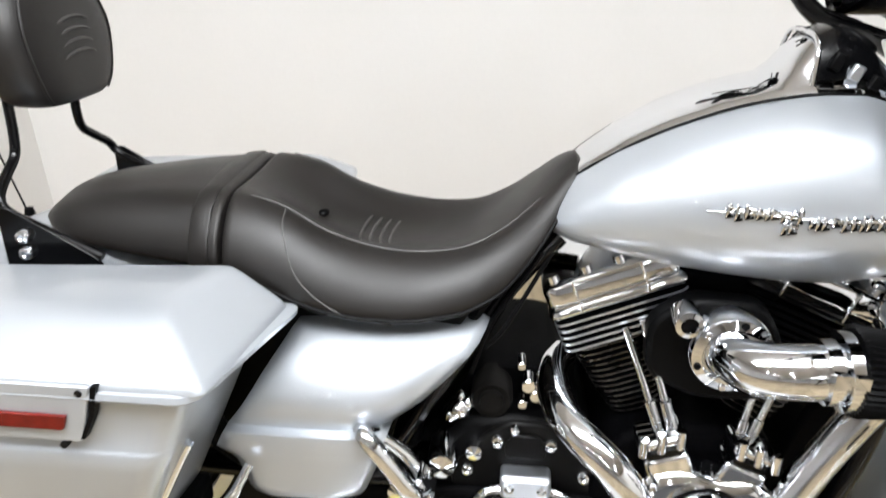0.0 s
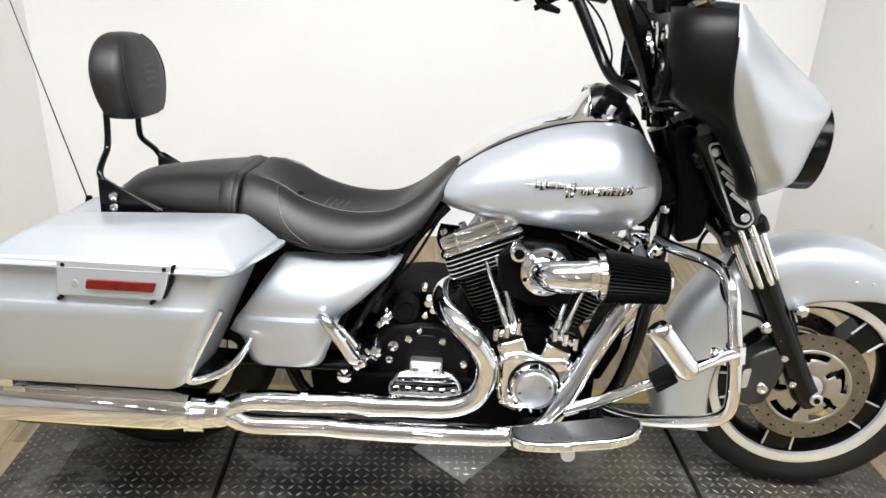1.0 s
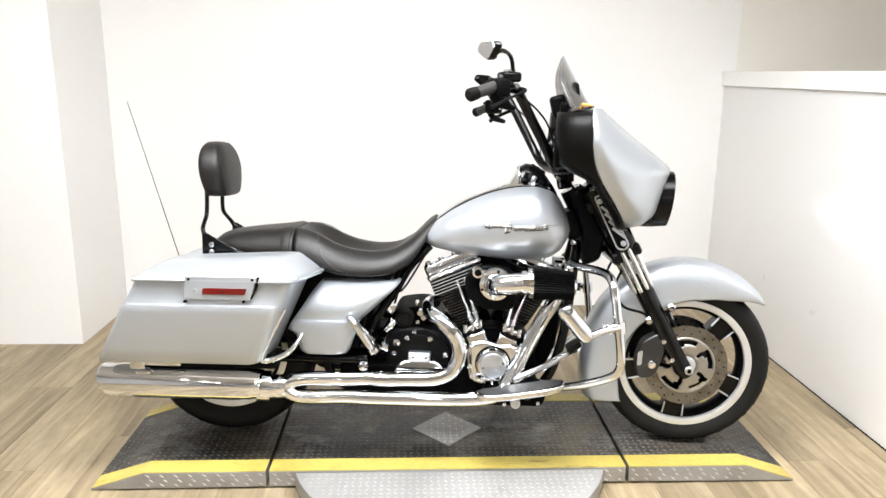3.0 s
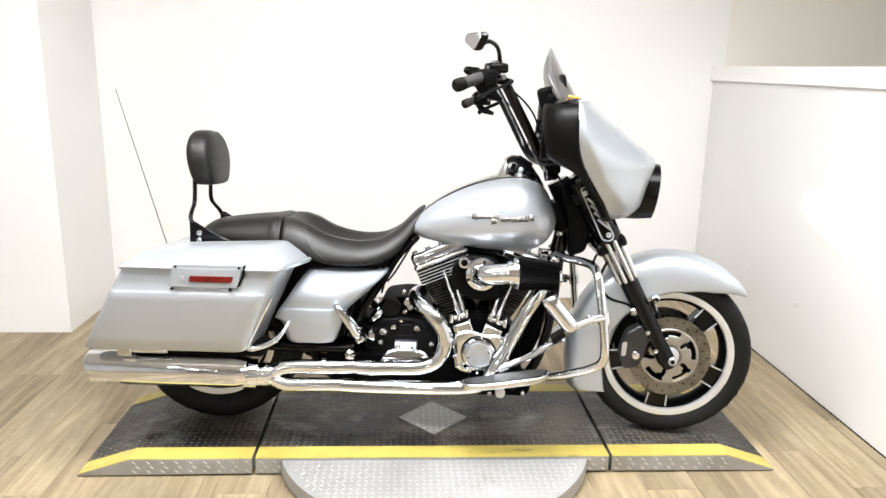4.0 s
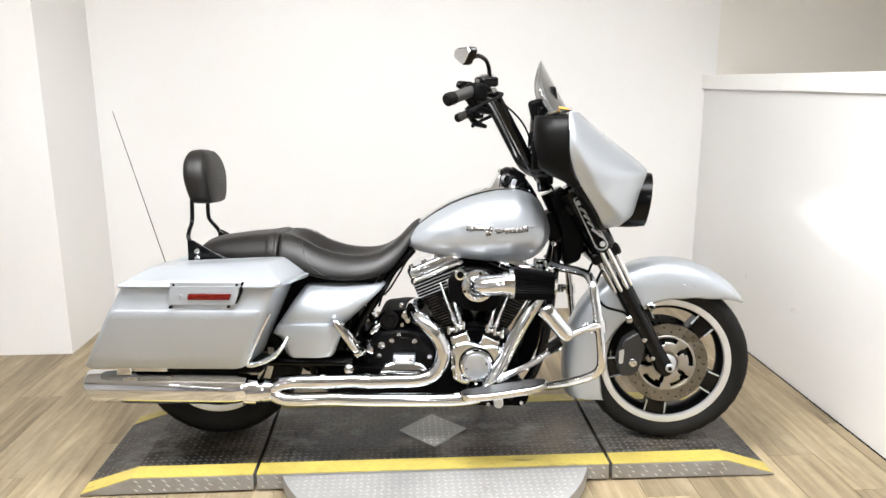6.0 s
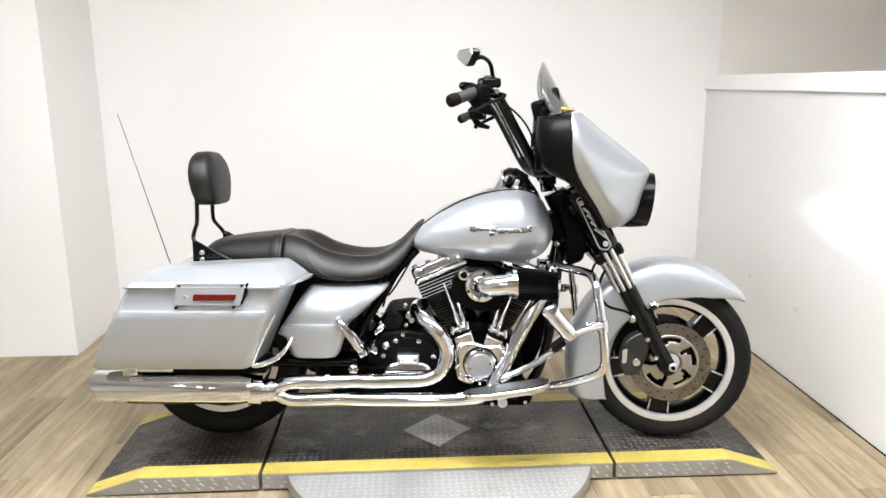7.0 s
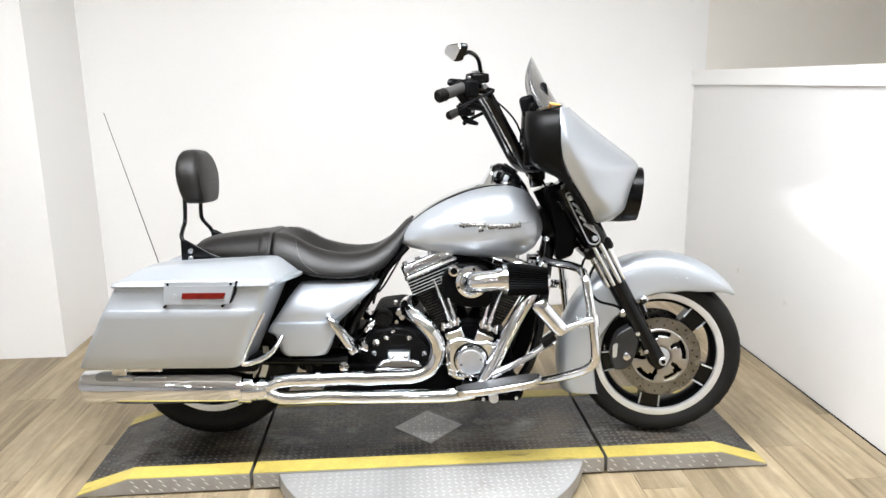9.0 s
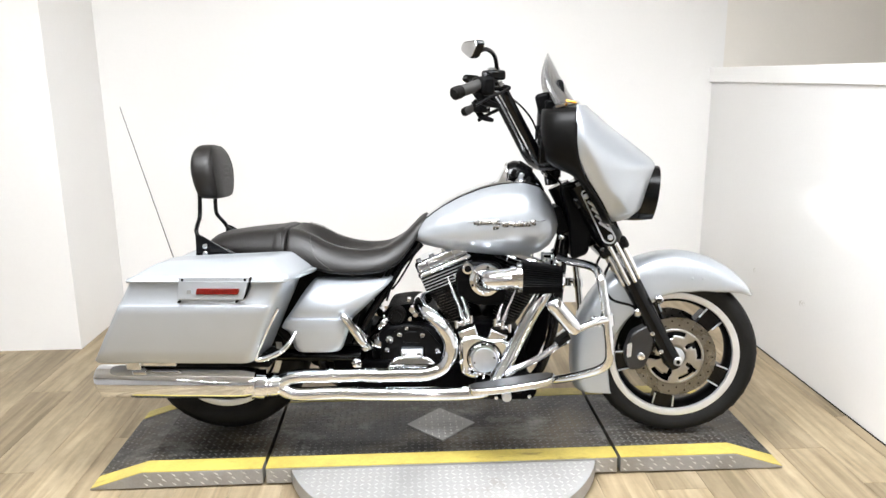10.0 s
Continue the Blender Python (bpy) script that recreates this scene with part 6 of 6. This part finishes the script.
for s in (-1, 1):
    VM = s * 0.305
    bm = bmesh.new()
    tube(bm, [(-1.385, s * 0.28, 0.256), (-1.40, s * 0.285, 0.256), (-1.43, s * 0.29, 0.256), (-1.47, s * 0.30, 0.258)], [0.040, 0.041, 0.041, 0.048], 32, 3)
    muff = part("muffler", bm, CHROME, bike, "long chrome muffler")
    bm = bmesh.new()
    lathe(bm, [(0.046, 0.02), (0.055, -0.02), (0.057, -0.25), (0.0575, -0.518), (0.0565, -0.525), (0.052, -0.528), (0.044, -0.528), (0.038, -0.50), (0.038, -0.40)], (-1.47, VM, 0.272), "u", 48)
    for q in bm.verts:
        if q.co.x < -1.93:
            q.co.x += 0.28 * max(0.0, 0.30 - q.co.z)
    body = part("muffler_body", bm, CHROME, muff, sharp=50)
    bm = bmesh.new()
    lathe(bm, [(0.038, -0.40), (1e-4, -0.40)], (-1.47, VM, 0.272), "u", 24)
    part("muffler_bore", bm, PLASTIC, muff)
    bm = bmesh.new()
    tube(bm, [(-1.455, s * 0.298, 0.262), (-1.425, s * 0.292, 0.259)], 0.051, 32, 1, False)
    part("muffler_clamp", bm, CHROME, muff, "chrome band clamp")
    bm = bmesh.new()
    box(bm, (-1.78, s * 0.34, 0.350), (0.14, 0.02, 0.024))
    box(bm, (-1.85, s * 0.35, 0.345), (0.05, 0.03, 0.03))
    part("muffler_bracket", bm, CHROME, muff, bevel=0.004)
    bm = bmesh.new()
    box(bm, (-1.62, s * 0.27, 0.350), (0.44, 0.10, 0.05))
    part("bag_support", bm, PLASTIC, muff, "black saddlebag support bracket", bevel=0.01)

# ---- footboards, pegs, guards ----
for s in (-1, 1):
    bm = bmesh.new()
    outl = rounded([(-0.738, s * 0.285), (-0.722, s * 0.350), (-0.64, s * 0.374), (-0.50, s * 0.374), (-0.445, s * 0.350), (-0.432, s * 0.290), (-0.50, s * 0.275)], 0.03, 5)

    def board_w(u):
        return 0.262 + 0.046 * (u + 0.72) / 0.29

    skin(bm, [[(u, v, board_w(u) - 0.022) for u, v in outl], [(u, v, board_w(u)) for u, v in outl]])
    board = part("footboard", bm, CHROME, bike, "chrome rider footboard with black rubber pad", bevel=0.005)
    bm = bmesh.new()
    cx, cy = -0.585, s * 0.325
    inner_o = [(cx + 0.93 * (u - cx), cy + 0.86 * (v - cy)) for u, v in outl]
    skin(bm, [[(u, v, board_w(u) + 0.0003) for u, v in inner_o], [(u, v, board_w(u) + 0.003) for u, v in inner_o]])
    part("rubber_pad", bm, PADRUB, board, "black ribbed rubber pad", bevel=0.002)
    for k in range(4):
        bm = bmesh.new()
        box(bm, (-0.64 + 0.04 * k, s * 0.325, board_w(-0.64 + 0.04 * k) + 0.0034), (0.006, 0.055, 0.002), turn_v(-9))
        part("pad_rib", bm, PADRUB, board)
    bm = bmesh.new()
    rod(bm, (-0.52, s * 0.13, 0.245), (-0.56, s * 0.33, 0.255), 0.013)
    rod(bm, (-0.65, s * 0.13, 0.225), (-0.65, s * 0.33, 0.240), 0.013)
    part("board_bracket", bm, GLOSS, board)
    bm = bmesh.new()
    disc(bm, (-0.600, s * 0.325, 0.238), 0.016, s * 0.03, "v", 18)
    part("board_pivot", bm, SATIN, board)
    # engine guard
    bm = bmesh.new()
    gpts = [(-0.400, 0.08, 0.664), (-0.366, 0.14, 0.661), (-0.318, 0.20, 0.659), (-0.297, 0.262, 0.653), (-0.289, 0.305, 0.624), (-0.281, 0.322, 0.570), (-0.272, 0.331, 0.505), (-0.261, 0.335, 0.405), (-0.265, 0.326, 0.350), (-0.300, 0.30, 0.315), (-0.386, 0.23, 0.266), (-0.450, 0.17, 0.240), (-0.52, 0.10, 0.232)]
    tube(bm, [(u, s * v, w) for u, v, w in gpts], 0.0150, 16, 5)
    guard = part("engine_guard", bm, CHROME, bike, "chrome engine guard bar")
    bm = bmesh.new()
    rod(bm, (-0.268, s * 0.333, 0.480), (-0.272, s * 0.331, 0.518), 0.021)
    part("guard_clamp", bm, CHROME, guard)
    bm = bmesh.new()
    tube(bm, [(-0.270, s * 0.340, 0.502), (-0.325, s * 0.370, 0.497), (-0.380, s * 0.390, 0.480)], [0.013, 0.011, 0.013], 12, 4)
    for k in range(3):
        rod(bm, (-0.298 - 0.012 * k, s * 0.348, 0.515), (-0.300 - 0.012 * k, s * 0.352, 0.480), 0.006)
    part("peg_arm", bm, CHROME, guard)
    bm = bmesh.new()
    tube(bm, [(-0.464, s * 0.40, 0.580), (-0.456, s * 0.40, 0.569), (-0.394, s * 0.398, 0.494), (-0.378, s * 0.396, 0.476)], [0.010, 0.026, 0.027, 0.018], 20, 4)
    part("highway_peg", bm, CHROME, guard, "chrome highway foot peg")
    # passenger peg
    bm = bmesh.new()
    tube(bm, [(-1.150, s * 0.235, 0.475), (-1.162, s * 0.255, 0.492), (-1.150, s * 0.275, 0.490), (-1.120, s * 0.275, 0.448), (-1.090, s * 0.27, 0.400), (-1.078, s * 0.245, 0.385)], [0.012, 0.013, 0.013, 0.014, 0.014, 0.012], 12, 5)
    tube(bm, [(-1.150, s * 0.235, 0.475), (-1.110, s * 0.22, 0.430), (-1.082, s * 0.22, 0.392)], 0.010, 10, 4)
    pp = part("passenger_peg", bm, CHROME, bike, "folded chrome passenger foot peg")
    bm = bmesh.new()
    box(bm, (-1.085, s * 0.235, 0.388), (0.032, 0.05, 0.045), turn_v(-30))
    part("peg_clevis", bm, CHROME, pp, bevel=0.006)
# brake pedal
bm = bmesh.new()
tube(bm, [(-0.60, -0.24, 0.285), (-0.50, -0.26, 0.34), (-0.43, -0.30, 0.40), (-0.40, -0.345, 0.43)], [0.014, 0.012, 0.011, 0.010], 12, 5, True, 0.6)
pedal = part("brake_pedal", bm, CHROME, bike, "chrome brake pedal")
bm = bmesh.new()
box(bm, (-0.418, -0.345, 0.438), (0.05, 0.065, 0.018), turn_v(-35))
part("pedal_pad", bm, RUBBER, pedal, bevel=0.004)
# horn and coil covers between head and frame
bm = bmesh.new()
box(bm, (-0.44, -0.06, 0.665), (0.05, 0.05, 0.04))
part("horn_bracket", bm, CHROME, frame_ob, bevel=0.008)
bm = bmesh.new()
rod(bm, (-0.445, -0.10, 0.655), (-0.425, -0.12, 0.60), 0.012)
bmesh.ops.create_uvsphere(bm, u_segments=16, v_segments=10, radius=0.016, matrix=Matrix.Translation((-0.412, -0.13, 0.655)))
part("oil_line_fitting", bm, CHROME, frame_ob)
bm = bmesh.new()
bmesh.ops.create_uvsphere(bm, u_segments=16, v_segments=10, radius=0.012, matrix=Matrix.Translation((-0.395, -0.10, 0.745)))
part("frame_bolt", bm, CHROME, frame_ob)
# under-engine black pan, side stand
bm = bmesh.new()
plate(bm, rounded([(-1.20, 0.175), (-0.55, 0.165), (-0.50, 0.24), (-0.60, 0.30), (-1.22, 0.30)], 0.02), -0.14, 0.12)
part("oil_pan", bm, CRINKLE, engine, bevel=0.01)
bm = bmesh.new()
plate(bm, rounded([(-0.71, 0.185), (-0.50, 0.185), (-0.485, 0.225), (-0.51, 0.262), (-0.70, 0.25)], 0.02), -0.12, -0.23)
part("brake_cylinder_housing", bm, CRINKLE, engine, "black housing under the footboard", bevel=0.01)
for u, w in ((-0.63, 0.195), (-0.515, 0.20), (-0.50, 0.232)):
    bolt("housing_bolt", (u, -0.23, w), 0.008, -0.008, engine)
bm = bmesh.new()
tube(bm, [(-0.70, 0.16, 0.20), (-0.66, 0.24, 0.12), (-0.62, 0.315, 0.035)], [0.014, 0.012, 0.011], 12, 4)
stand = part("side_stand", bm, CHROME, bike, "chrome side stand, folded down")
bm = bmesh.new()
disc(bm, (-0.615, 0.325, 0.029), 0.028, 0.012, "w", 20)
part("stand_foot", bm, CHROME, stand)
bm = bmesh.new()
rod(bm, (RW, -0.17, R_REAR), (RW, 0.17, R_REAR), 0.016)
part("rear_axle", bm, SATIN, frame_ob)
for s in (-1, 1):
    bm = bmesh.new()
    rod(bm, (-1.55, s * 0.15, 0.36), (-1.42, s * 0.15, 0.60), 0.024)
    part("shock_absorber", bm, GLOSS, frame_ob)

# ---- floor: oak planks running towards the back wall ----
floor = slab("floor", (ROOM_W, ROOM_S, -0.1), (4.48, BACK, -0.004), PLASTIC, "light oak plank floor", category="floor")
PLW, PLL = 0.182, 1.22
plank_mesh = {}


def plank(w, l):
    key = (round(w, 3), round(l, 3))
    if key not in plank_mesh:
        e = 0.0012
        x, y = w / 2, l / 2
        bm = bmesh.new()
        skin(bm, [[(-x, -y, -0.004), (x, -y, -0.004), (x, y, -0.004), (-x, y, -0.004)], [(-x, -y, -e), (x, -y, -e), (x, y, -e), (-x, y, -e)], [(-x + e, -y + e, 0), (x - e, -y + e, 0), (x - e, y - e, 0), (-x + e, y - e, 0)]])
        bmesh.ops.recalc_face_normals(bm, faces=bm.faces)
        me = bpy.data.meshes.new("plank")
        bm.to_mesh(me)
        bm.free()
        me.materials.append(OAK)
        plank_mesh[key] = me
    return plank_mesh[key]


rnd = random.Random(3)
NEAR_S = -4.6
x = ROOM_W
col = 0
while x < 4.4:
    w = min(PLW, 4.48 - x)
    y = NEAR_S
    first = (0.35, 0.85, 0.6, 1.1)[col % 4]
    while y < BACK - 0.02:
        l = min(first if y == NEAR_S else PLL, BACK - y)
        ob = new("plank", plank(w - 0.0008, l - 0.0008))
        ob.location = (x + w / 2, y + l / 2, 0)
        ob.parent = floor
        y += l
    x += PLW
    col += 1

# the far part of the floor behind, in one piece
verts, faces = [], []
x = ROOM_W
col = 0
while x < 4.4:
    w = min(PLW, 4.48 - x)
    y = NEAR_S
    first = (0.9, 0.4, 0.7, 1.2)[col % 4]
    while y > ROOM_S + 0.02:
        l = min(first if y == NEAR_S else PLL, y - ROOM_S)
        k = len(verts)
        verts += [(x + 0.0016, y - l + 0.0016, 0), (x + w - 0.0016, y - l + 0.0016, 0), (x + w - 0.0016, y - 0.0016, 0), (x + 0.0016, y - 0.0016, 0)]
        faces.append((k, k + 1, k + 2, k + 3))
        y -= l
    x += PLW
    col += 1
me = bpy.data.meshes.new("plank_rest")
me.from_pydata(verts, [], faces)
me.materials.append(OAK)
rest = new("plank_rest", me)
rest.parent = floor
tagged(rest, "oak planks behind", "", "", "stuff")
